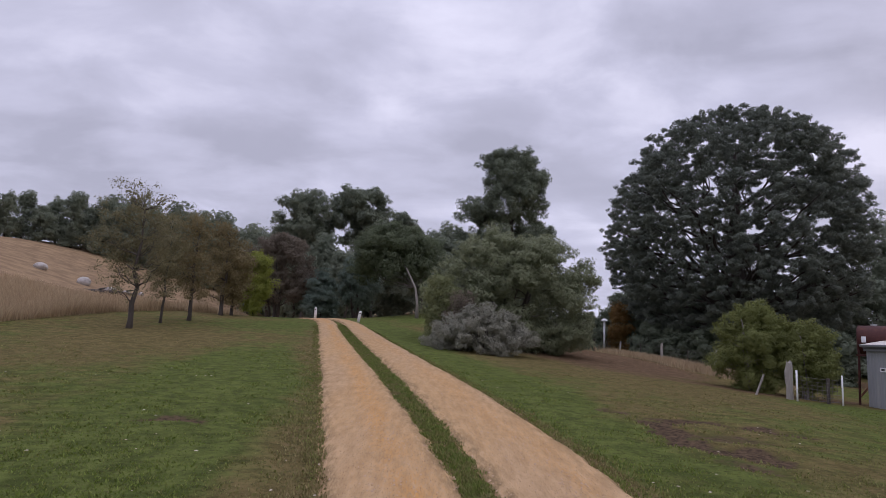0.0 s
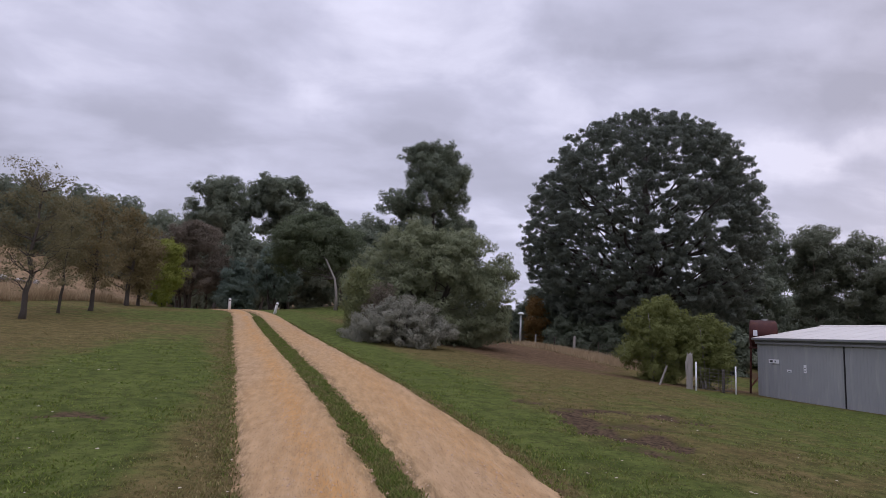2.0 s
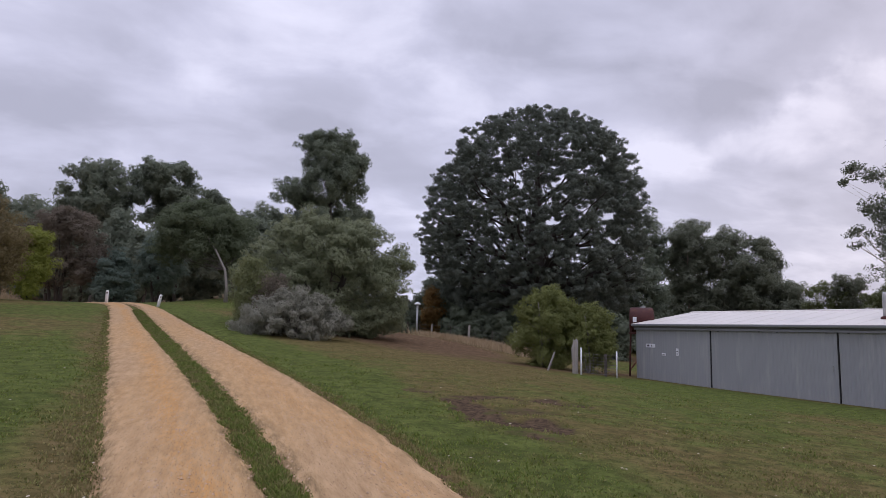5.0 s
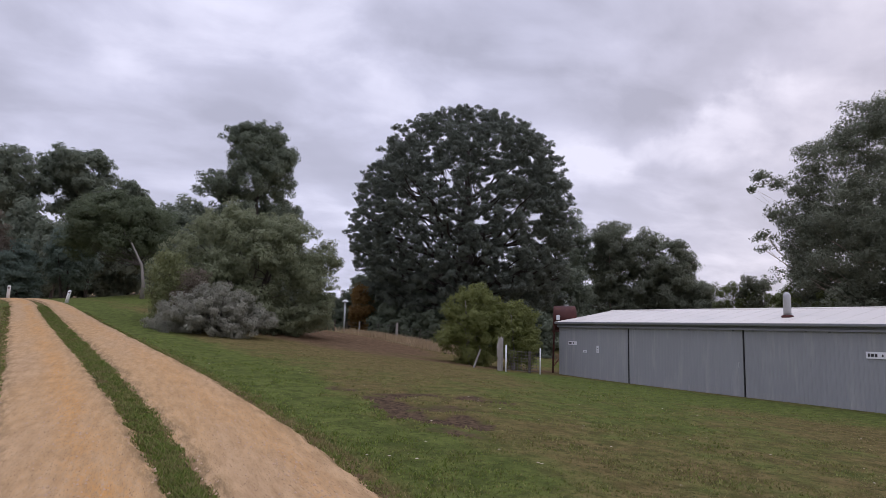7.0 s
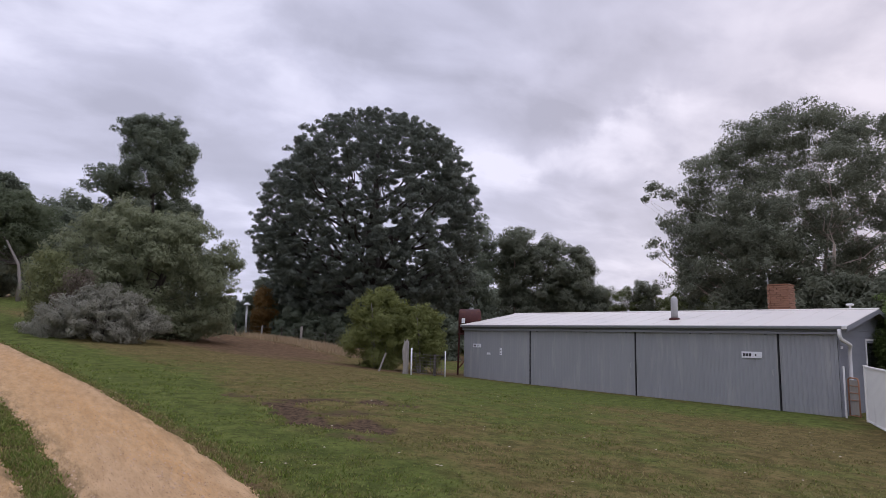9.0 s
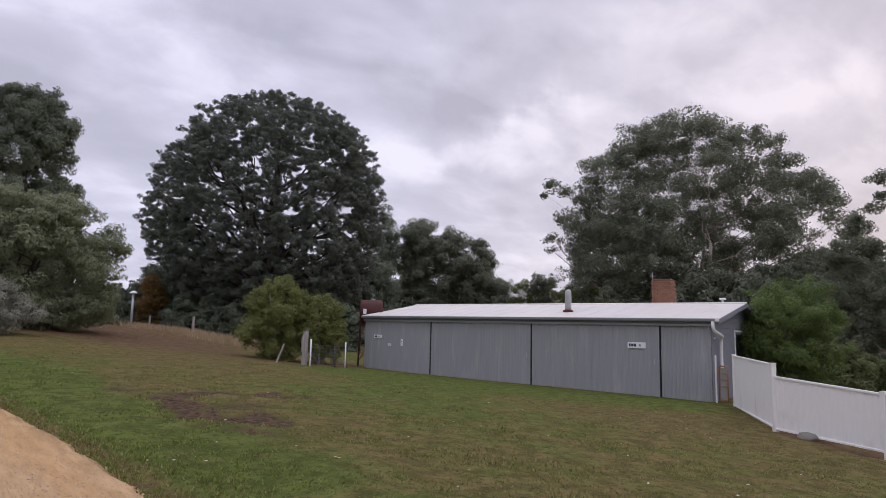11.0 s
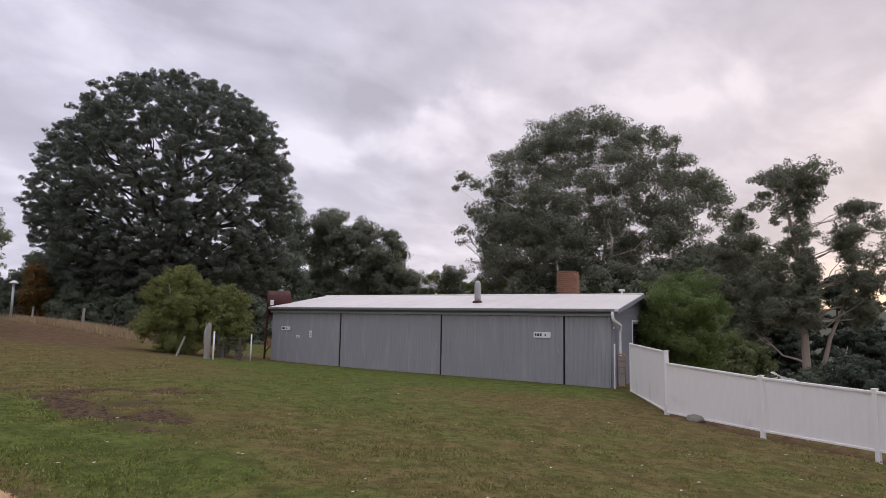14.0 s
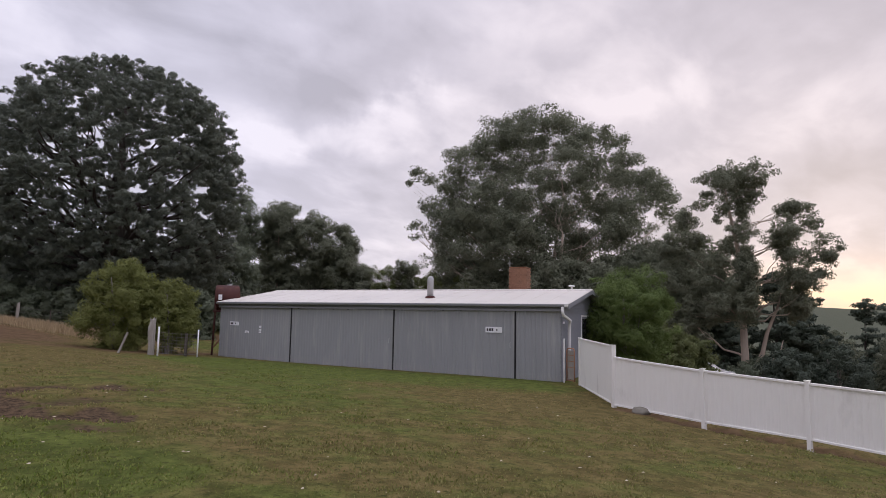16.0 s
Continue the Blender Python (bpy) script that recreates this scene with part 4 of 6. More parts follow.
def build_chimney():
    """A tapering brick chimney at the back of the shed, in courses of single bricks."""
    d = (SHED_R - SHED_L).normalized()
    back = Vector((-d.y, d.x))
    p = SHED_L + d * (SHED_LEN * 0.815 - 0.22) + back * 4.9
    s = thing("chimney", p.x, p.y, 0, "squat weathered red-brown brick chimney behind the shed ridge", "chimney", rz=SHED_RZ)
    bm = bmesh.new()
    box(bm, (-0.31, -0.31, FLOOR), (0.31, 0.31, 3.80))
    part("core", bm, MORTAR, s)
    protos = {}
    for key, size in (("long", (0.225, 0.10, 0.072)), ("half", (0.105, 0.10, 0.072))):
        b = box(bmesh.new(), [-q / 2 for q in size], [q / 2 for q in size], 0.006)
        me = bpy.data.meshes.new("brick")
        b.to_mesh(me)
        b.free()
        me.materials.append(BRICK)
        protos[key] = me
    for c in range(21):
        z = 2.05 + c * 0.084
        r = 0.34
        for side in range(4):
            if side == 2:
                continue
            for i in range(3):
                u = -r + 0.12 + i * 0.235 + (0.06 if c % 2 else -0.04)
                if abs(u) > r:
                    continue
                ob = new("brick", protos["long"])
                ob.parent = s
                ob.matrix_basis = pose(0, 0, z, 0, 0, 90 * side) @ pose(u, -r + 0.02, 0)
    bm = bmesh.new()
    box(bm, (-0.37, -0.37, 3.79), (0.37, 0.37, 3.83), 0.012)
    part("cap", bm, RUST, s)
    # thin mast beside it
    q = p - d * 0.46
    m = thing("antenna_mast", q.x, q.y, 0, "thin grey antenna mast behind the shed", "mast", rz=SHED_RZ)
    bm = bmesh.new()
    tube(bm, [(0, 0, FLOOR), (0, 0, 4.15)], 0.018, 6)
    part("pole", bm, GALV, m)
    bm = bmesh.new()
    tube(bm, [(-0.12, 0, 4.0), (0.12, 0, 4.0)], 0.009, 5)
    part("crossbar", bm, GALV, m)


build_chimney()


def build_fuel_tank():
    """An overhead farm tank on a braced stand."""
    x, y = polar(36.0, 30.8)
    z = gz(x, y)
    s = thing("fuel_tank", x, y, 0, "rusty red overhead tank on a dark steel stand", "tank", rz=-35)
    bm = bmesh.new()
    r, cz = 0.62, 2.30
    tube(bm, [(-0.52, 0, cz), (-0.50, 0, cz), (-0.45, 0, cz), (0.50, 0, cz), (0.57, 0, cz), (0.59, 0, cz)], [0.30, r * 0.82, r, r, r * 0.82, 0.3], 20)
    part("drum", bm, RUST_RED, s, "dented rust-red drum", smooth=True)
    bm = bmesh.new()
    tube(bm, [(0.1, 0, cz + r - 0.02), (0.1, 0, cz + r + 0.06)], 0.12, 12)
    part("filler_cap", bm, GALV, s)
    bm = bmesh.new()
    box(bm, (-0.36, -0.66, cz - 0.08), (-0.20, -0.60, cz + 0.16), 0.01)
    part("plate", bm, SIGN_WHITE, s, "small white plate")
    for lx in (-0.45, 0.65):
        for ly in (-0.45, 0.45):
            bm = bmesh.new()
            tube(bm, [(lx * 1.15, ly * 1.25, z - 0.2), (lx, ly, cz - 0.30)], 0.045, 8)
            part("leg", bm, RUST_RED, s)
    for ly in (-0.5, 0.5):
        bm = bmesh.new()
        tube(bm, [(-0.5, ly, z + 0.3), (0.68, ly * 0.92, 1.6)], 0.025, 6)
        part("brace", bm, RUST, s)
        bm = bmesh.new()
        box(bm, (-0.55, ly - 0.04, cz - 0.62), (0.75, ly + 0.04, cz - 0.54), 0.008)
        part("cradle_beam", bm, RUST_RED, s)


build_fuel_tank()


# ---- white steel fence ----
def build_white_fence():
    posts = [(19.70, 8.32, -0.50, 1.03), (15.40, 5.62, -0.52, 1.0), (14.49, 3.34, -0.62, 0.62), (13.90, 1.37, -0.72, 0.55), (13.32, -0.75, -0.85, 0.46), (12.75, -2.9, -0.98, 0.36)]
    f = thing("white_fence", posts[1][0], posts[1][1], 0, "white ribbed steel panel fence stepping down the slope", "fence")
    ox, oy = posts[1][:2]
    tops = [(1.03, 1.0), (0.735, 0.60), (0.60, 0.525), (0.525, 0.44), (0.44, 0.34)]
    bots = [(-0.46, -0.40), (-0.42, -0.47), (-0.47, -0.50), (-0.50, -0.60), (-0.60, -0.72)]
    for i, (x, y, zb, zt) in enumerate(posts):
        bm = bmesh.new()
        w = 0.075 if i != 1 else 0.085
        a = Vector((posts[min(i + 1, 5)][0] - posts[max(i - 1, 0)][0], posts[min(i + 1, 5)][1] - posts[max(i - 1, 0)][1])).normalized()
        bmesh.ops.create_cube(bm, size=1, matrix=Matrix.Translation((x - ox, y - oy, (zb - 0.15 + zt) / 2)) @ Matrix.Rotation(math.atan2(a.y, a.x), 4, "Z") @ Matrix.Diagonal((w, w + 0.02, zt - zb + 0.15, 1)))
        bmesh.ops.bevel(bm, geom=list(bm.edges), offset=0.006, segments=1, affect="EDGES")
        post = part("post", bm, WHITE_STEEL, f)
        bm = bmesh.new()
        bmesh.ops.create_cube(bm, size=1, matrix=Matrix.Translation((x - ox, y - oy, zt + 0.008)) @ Matrix.Rotation(math.atan2(a.y, a.x), 4, "Z") @ Matrix.Diagonal((w + 0.015, w + 0.035, 0.018, 1)))
        part("post_cap", bm, WHITE_STEEL, post)
    for i in range(5):
        A, B = Vector(posts[i][:2]), Vector(posts[i + 1][:2])
        d = (B - A)
        n = d.length
        d.normalize()
        side = Vector((-d.y, d.x))
        (ta, tb), (ba, bb) = tops[i], bots[i]
        # infill: ribbed sheet
        bm = bmesh.new()
        prof = []
        q = 0.03
        while q < n - 0.04:
            prof += [(q, 0.0), (q + 0.07, 0.0), (q + 0.085, 0.007), (q + 0.125, 0.007), (q + 0.14, 0.0)]
            q += 0.14
        prof.append((n - 0.03, 0.0))
        rows = []
        for back in (0, 0.006):
            for end in (0, 1):
                row = []
                for a, o in prof:
                    k = a / n
                    z = (ta + (tb - ta) * k - 0.03) if end else (ba + (bb - ba) * k + 0.02)
                    p = A + d * a + side * (o + back - 0.004)
                    row.append(bm.verts.new((p.x - ox, p.y - oy, z)))
                rows.append(row)
        f0, f1, b0, b1 = rows
        for j in range(len(prof) - 1):
            bm.faces.new((f0[j], f0[j + 1], f1[j + 1], f1[j]))
            bm.faces.new((b0[j + 1], b0[j], b1[j], b1[j + 1]))
            bm.faces.new((f1[j], f1[j + 1], b1[j + 1], b1[j]))
            bm.faces.new((f0[j + 1], f0[j], b0[j], b0[j + 1]))
        panel = part("panel", bm, WHITE_STEEL, f)
        for nm, za, zb_, hh in (("top_rail", ta, tb, 0.045), ("bottom_rail", ba + 0.02, bb + 0.02, 0.04)):
            bm = bmesh.new()
            vs = []
            for P, z in ((A + d * 0.03, za), (B - d * 0.03, zb_)):
                for o, dz in ((-0.026, -hh), (0.026, -hh), (0.026, -0.006), (0.018, 0.0), (-0.018, 0.0), (-0.026, -0.006)):
                    vs.append(bm.verts.new((P.x + side.x * o - ox, P.y + side.y * o - oy, z + dz)))
            for j in range(6):
                k = (j + 1) % 6
                bm.faces.new((vs[j], vs[k], vs[6 + k], vs[6 + j]))
            bm.faces.new(vs[:6][::-1])
            bm.faces.new(vs[6:])
            bmesh.ops.recalc_face_normals(bm, faces=bm.faces)
            part(nm, bm, WHITE_STEEL, panel)


build_white_fence()


def build_side_gate():
    """A small rusted tube gate between shed and fence, with a white post."""
    g = thing("side_gate", 20.12, 8.98, 0, "small tan rusted tube gate beside the shed corner", "gate", rz=math.degrees(math.atan2(8.55 - 8.98, 19.85 - 20.12)))
    b, t, w = gz(20.1, 8.9) + 0.06, 0.66, 0.46
    bm = bmesh.new()
    pts = [(0.02, 0, b), (0.02, 0, t - 0.08), (0.05, 0, t - 0.02), (0.10, 0, t), (w - 0.08, 0, t), (w - 0.03, 0, t - 0.02), (w, 0, t - 0.08), (w, 0, b)]
    tube(bm, pts, 0.022, 8)
    tube(bm, [(0.02, 0, b + 0.03), (w, 0, b + 0.03)], 0.018, 8)
    part("gate_frame", bm, RUST_TAN, g, smooth=True)
    for z in (t - 0.22, t - 0.42, t - 0.62):
        bm = bmesh.new()
        tube(bm, [(0.02, 0, z), (w, 0, z)], 0.012, 6)
        part("bar", bm, RUST_TAN, g)
    bm = bmesh.new()
    box(bm, (0.05, 0.012, b + 0.06), (w - 0.04, 0.02, t - 0.06), 0.002)
    part("infill", bm, WOOD_GREY, g, "faded grey-tan sheet infill")
    p = thing("gate_post", 20.02, 9.02, 0, "slim white post at the shed corner", "post")
    bm = bmesh.new()
    tube(bm, [(0, 0, b - 0.3), (0, 0, 0.97), (0, 0, 0.985)], [0.026, 0.026, 0.016], 8)
    part("pole", bm, WHITE_PAINT, p)


build_side_gate()


def build_rock(x, y, w, h, mat, label, seed, name="boulder", group=""):
    rng = random.Random(seed)
    bm = bmesh.new()
    bmesh.ops.create_icosphere(bm, subdivisions=3, radius=1)
    for v in bm.verts:
        k = 1 + 0.22 * noise.noise(v.co * 1.6 + Vector((seed * 3.1, 0, 0))) + 0.08 * noise.noise(v.co * 4 + Vector((0, seed, 0)))
        v.co = Vector((v.co.x * w / 2 * k, v.co.y * w * 0.38 * k, v.co.z * h * 0.62 * k))
    ob = part(name, bm, mat, None, smooth=True)
    ob.matrix_basis = pose(x, y, gz(x, y) + h * 0.28, 0, 0, rng.uniform(0, 180))
    return tagged(ob, label, "rock", group)


build_rock(15.05, 4.85, 0.55, 0.15, STONE_DARK, "low grey-green stone at the foot of the white fence", 4)
for i, (az, d, w, h) in enumerate(((-31.3, 95, 1.9, 0.9), (-28.3, 92, 1.6, 1.1), (-26.4, 93, 1.5, 0.7), (-25.2, 94, 1.2, 0.7), (-24.1, 98, 1.0, 0.6))):
    build_rock(*polar(az, d), w, h, STONE, "pale granite boulder on the straw hill", 20 + i, group="hill boulders")


def build_log(az, d, length, turn, seed):
    rng = random.Random(seed)
    x, y = polar(az, d)
    ob = thing("fallen_log", x, y, gz(x, y) + 0.35, "dark fallen log in dry grass", "log", "fallen logs", rz=turn)
    bm = bmesh.new()
    tube(bm, bent((-length / 2, 0, 0), (length / 2, 0, -0.2), rng, 7, 0.05), [0.42, 0.4, 0.36, 0.33, 0.3, 0.26, 0.22, 0.15], 9)
    part("trunk", bm, BARK_DARK, ob, smooth=True)
    for k in range(3):
        bm = bmesh.new()
        s = rng.uniform(-0.3, 0.5) * length
        tube(bm, bent((s, 0, 0.2), (s + rng.uniform(0.5, 1.4), rng.uniform(-1, 1), rng.uniform(0.3, 0.8)), rng, 4), [0.13, 0.1, 0.08, 0.05, 0.03], 6)
        part("branch", bm, BARK_DARK, ob, smooth=True)


build_log(-26.9, 88, 7.5, 12, 3)


# ---- fence line and posts in the far paddock ----
def timber_post(x, y, h, r, mat, label, lean=(0, 0), group="paddock fence posts", name="fence_post", ragged=True):
    ob = thing(name, x, y, gz(x, y), label, "post", group)
    bm = bmesh.new()
    tube(bm, [(0, 0, -0.3), (lean[0] * 0.4, lean[1] * 0.4, h * 0.4), (lean[0] * 0.8, lean[1] * 0.8, h * 0.8), (lean[0], lean[1], h)], [r * 1.08, r, r * 0.96, r * 0.88], 9)
    if ragged:
        rng = random.Random(int(x * 100))
        for v in bm.verts:
            if v.co.z > h * 0.95:
                v.co.z += rng.uniform(-0.07, 0.07)
    part("shaft", bm, mat, ob, smooth=False)
    return ob


def wire(name, pts, label, r=0.006, kind="fence wires"):
    ob = thing(name, 0, 0, 0, label, "wire", kind)
    bm = bmesh.new()
    tube(bm, pts, r, 5)
    part("strand", bm, WIRE, ob)
    return ob


FENCE_LINE = [polar(15.3, 49.0), polar(17.5, 46.0), polar(20.9, 42.0), polar(25.1, 40.0), polar(28.0, 34.0)]
for i, (x, y) in enumerate(FENCE_LINE):
    if i != 4:
        timber_post(x, y, (1.0, 1.0, 1.15, 1.2, 1.1)[i], (0.06, 0.06, 0.085, 0.09, 0.07)[i], (WOOD_DARK, WOOD_GREY, WOOD_GREY, WOOD_GREY, WOOD_DARK)[i],
                    "weathered grey timber fence post in dry grass", lean=((0, 0), (0.02, 0), (0.02, 0.0), (0.08, 0.0), (0, 0))[i])
for a in (16.4, 19.2, 23.0):
    x, y = polar(a, 44.0 if a > 18 else 47)
    timber_post(x, y, 0.95, 0.03, WOOD_DARK, "thin dark steel fence picket", ragged=False)
for h in (0.35, 0.65, 0.92):
    wire("fence_wire", [(x, y, gz(x, y) + h) for x, y in FENCE_LINE], "slack dull fence wire between timber posts")

# old split post and the wire hurdle beside the bush
old = timber_post(*polar(30.45, 26.6), 1.36, 0.115, WOOD_GREY, "stout split weathered post leaning by the bush", lean=(0.02, 0.0), group="", name="strainer_post")
part("split", tube(bmesh.new(), [(-0.08, 0.03, 0.55), (-0.10, 0.02, 1.0), (-0.06, 0.0, 1.28)], [0.05, 0.06, 0.03], 7), WOOD_GREY, old)
part("stay", tube(bmesh.new(), [(-1.05, 0.5, -0.1), (-0.75, 0.35, 0.85)], [0.045, 0.04], 7), WOOD_GREY, old, "thin leaning stay")


def build_wire_gate():
    a, b = polar(30.97, 26.2), polar(33.98, 27.3)
    za, zb = gz(*a), gz(*b)
    g = thing("wire_gate", a[0], a[1], 0, "wire mesh gate between two slim white posts", "gate")
    rel = Vector((b[0] - a[0], b[1] - a[1]))
    for p, z0, r in (((0, 0), za, 0.032), ((rel.x, rel.y), zb, 0.028)):
        bm = bmesh.new()
        tube(bm, [(p[0], p[1], z0 - 0.3), (p[0], p[1], z0 + 1.08)], r, 8)
        part("post", bm, WHITE_PAINT, g, "slim white post", smooth=True)
    for k in range(7):
        h = 0.10 + 0.13 * k
        bm = bmesh.new()
        tube(bm, [(0, 0, za + h), (rel.x / 2, rel.y / 2, (za + zb) / 2 + h - 0.02), (rel.x, rel.y, zb + h)], 0.007, 5)
        part("wire", bm, WIRE, g)
    for k in range(1, 9):
        f = k / 9
        bm = bmesh.new()
        z0 = za + (zb - za) * f
        tube(bm, [(rel.x * f, rel.y * f, z0 + 0.08), (rel.x * f, rel.y * f, z0 + 0.90)], 0.006, 5)
        part("stay_wire", bm, WIRE, g)
    bm = bmesh.new()
    tube(bm, [(rel.x * 0.78, rel.y * 0.78 + 0.25, zb - 0.2), (rel.x * 0.78, rel.y * 0.78 + 0.25, zb + 0.95)], 0.06, 8)
    part("back_post", bm, WOOD_DARK, g)


build_wire_gate()


def build_bollard(x, y, h, lean, label):
    """A white guide post: a flat-sided paddle with a red reflector."""
    ob = thing("guide_post", x, y, gz(x, y), label, "post", "guide posts at the bend")
    bm = bmesh.new()
    tube(bm, [(0, 0, -0.2), (lean * 0.5, 0, h * 0.5), (lean * 0.92, 0, h * 0.92), (lean, 0, h)], [0.105, 0.095, 0.09, 0.06], 10)
    part("shaft", bm, WHITE_PAINT, ob, smooth=True)
    bm = bmesh.new()
    box(bm, (lean * 0.8 - 0.05, -0.10, h * 0.74), (lean * 0.8 + 0.05, -0.085, h * 0.82), 0.004)
    part("reflector", bm, RUST_RED, ob)


build_bollard(*polar(-9.75, 46.6), 0.82, 0.0, "white wooden guide post beside the gravel track")
build_bollard(*polar(-5.95, 43.2), 0.72, 0.16, "leaning white wooden guide post beside the gravel track")


def build_lamp_mast():
    x, y = polar(16.15, 46.5)
    s = thing("tap_stand", x, y, gz(x, y), "pale capped pipe stand at the edge of the trees", "pipe")
    bm = bmesh.new()
    tube(bm, [(0, 0, -0.3), (0, 0, 2.3)], 0.075, 10)
    part("pipe", bm, GALV, s, smooth=True)
    bm = bmesh.new()
    tube(bm, [(0, 0, 2.3), (0, 0, 2.36), (0, 0, 2.48)], [0.24, 0.24, 0.08], 12)
    part("cap", bm, SIGN_WHITE, s, "white cap", smooth=True)


build_lamp_mast()


def build_car(x, y, rz, label):
    c = thing("parked_car", x, y, gz(x, y), label, "car", rz=rz)
    bm = bmesh.new()
    prof = [(-2.25, 0.35), (-2.3, 0.75), (-2.1, 0.92), (-1.35, 0.98), (-0.75, 1.42), (0.9, 1.46), (1.75, 1.0), (2.2, 0.92), (2.25, 0.4)]
    rows = []
    for yy, k in ((-0.86, 0.98), (-0.80, 1.0), (0.80, 1.0), (0.86, 0.98)):
        rows.append([bm.verts.new((px * k, yy * (0.84 if pz > 1.2 else 1), pz)) for px, pz in prof])
    for a, b in zip(rows, rows[1:]):
        for i in range(len(prof)):
            j = (i + 1) % len(prof)
            bm.faces.new((a[i], a[j], b[j], b[i]))
    bm.faces.new(rows[0])
    bm.faces.new(rows[-1][::-1])
    bmesh.ops.recalc_face_normals(bm, faces=bm.faces)
    part("body", bm, CAR_WHITE, c)
    for yy in (-0.845, 0.845):
        bm = bmesh.new()
        s = 1 if yy > 0 else -1
        v = [bm.verts.new((px, yy + s * o - s * 0.09 * (pz - 0.98) / 0.4, pz)) for o in (0.0, 0.015) for px, pz in ((-1.2, 1.02), (1.5, 1.02), (0.85, 1.36), (-0.72, 1.36))]
        for f in ((0, 1, 2, 3), (7, 6, 5, 4), (0, 4, 5, 1), (1, 5, 6, 2), (2, 6, 7, 3), (3, 7, 4, 0)):
            bm.faces.new([v[i] for i in f])
        part("side_window", bm, GLASS_DARK, c)
    for wx in (-1.4, 1.4):
        for wy in (-0.8, 0.8):
            bm = bmesh.new()
            tube(bm, [(wx, wy - 0.11, 0.32), (wx, wy - 0.09, 0.32), (wx, wy + 0.09, 0.32), (wx, wy + 0.11, 0.32)], [0.27, 0.32, 0.32, 0.27], 18)
            w = part("wheel", bm, RUBBER, c, smooth=True)
            bm = bmesh.new()
            tube(bm, [(wx, wy - 0.115, 0.32), (wx, wy + 0.115, 0.32)], 0.18, 14)
            part("rim", bm, GALV, w)


build_car(*polar(76.6, 44.0), 100, "white parked car mostly hidden behind the white fence")

# ---- the great pine and the trees about it ----
tree("pine_tree", "huge dark green pine with a broad domed crown", *polar(27.0, 56), [(1.4, 6.5, 6.0), (4.7, 9.6, 9.1), (7.3, 10.6, 9.7), (9.8, 11.2, 9.9), (12.4, 10.7, 9.9),
     (14.6, 9.9, 9.3), (17.6, 8.5, 8.0), (19.4, 6.9, 5.9), (20.8, 4.2, 3.0)], LEAF_PINE, BARK_DARK, az=27.0, count=3000, radius=0.56, per=32, size=0.128, long=2.2, width=0.31, trunk=0.8, seed=11,
     hollow=0.66, limbs=100, fork=0.2, flat=0.62, trunk_top=0.84, sub=4, gaps=0.36, grain=1.1)
tree("wattle_tree", "wide grey-green wattle with feathery foliage to the ground", *polar(7.6, 33.5), [(0.3, 3.6, 4.5), (1.5, 4.8, 5.3), (3.0, 5.0, 5.6), (4.2, 4.5, 5.3), (5.3, 3.3, 4.0), (6.1, 1.4, 2.2)],
     LEAF_WATTLE, BARK_DARK, az=7.6, count=190, radius=0.85, per=52, size=0.095, trunk=0.16, seed=21, stems=4, hollow=0.4, limbs=50, depth=0.75, flat=0.6, droop=0.4, sub=9, gaps=0.36)
tree("silver_shrub", "low silver-grey shrub spreading at the foot of the wattle", *polar(4.9, 28.0), [(0.1, 2.5, 2.6), (0.6, 2.9, 2.9), (1.2, 2.0, 2.3), (2.0, 0.3, 1.2)], LEAF_SILVER, BARK_DARK, az=4.9, count=80,
     radius=0.5, per=56, size=0.06, trunk=0.05, seed=22, stems=4, limbs=24, category="shrub", depth=0.7, sink=0.0, droop=0.5, sub=8)
tree("yellow_shrub", "yellow-green shrub beside the wattle", *polar(1.3, 30.2), [(0.4, 0.8, 1.0), (1.8, 1.0, 1.2), (2.8, 0.9, 1.2), (3.4, 0.4, 0.6)], LEAF_WATTLE_YOUNG, BARK_DARK, az=1.3, count=45, radius=0.5, per=100,
     size=0.085, trunk=0.06, seed=23, stems=3, limbs=14, category="shrub")
tree("dry_shrub", "brownish half-dead shrub among green wattle", *polar(3.6, 29.3), [(0.4, 0.9, 0.9), (1.8, 1.2, 1.1), (3.0, 0.6, 0.6)], LEAF_BROWN, BARK_DARK, az=3.6, count=34, radius=0.5, per=70, size=0.08, trunk=0.05, seed=24,
     stems=3, limbs=20, category="shrub")
tree("round_bush", "dense rounded bright green bush beside a wire gate", *polar(27.9, 29.3), [(0.25, 1.3, 1.2), (1.0, 1.75, 1.7), (2.2, 1.8, 1.75), (3.1, 1.4, 1.4), (3.75, 0.9, 0.9)], LEAF_BUSH, BARK_GREY, az=27.9, count=80, radius=0.5,
     per=62, size=0.062, sub=8, trunk=0.07, seed=31, stems=3, limbs=20, category="bush", group="bushes by the gate")
tree("round_bush", "smaller rounded bright green bush beside a wire gate", *polar(31.9, 29.0), [(0.4, 1.1, 1.0), (1.3, 1.4, 1.35), (2.2, 1.2, 1.2), (3.1, 0.7, 0.75)], LEAF_BUSH, BARK_GREY, az=31.9, count=55, radius=0.5, per=62,
     size=0.062, sub=8, trunk=0.06, seed=32, stems=2, limbs=14, category="bush", group="bushes by the gate")
tree("green_shrub", "soft green shrub standing behind the fence by the shed", *polar(71.0, 27.2), [(0.8, 1.5, 1.7), (2.0, 2.0, 2.3), (3.2, 2.0, 2.2), (4.0, 1.6, 1.8), (4.5, 0.9, 1.1)], LEAF_GREEN, BARK_GREY, az=71, count=90, radius=0.6, per=90,
     size=0.052, sub=8, trunk=0.07, seed=33, stems=4, limbs=20, category="shrub")
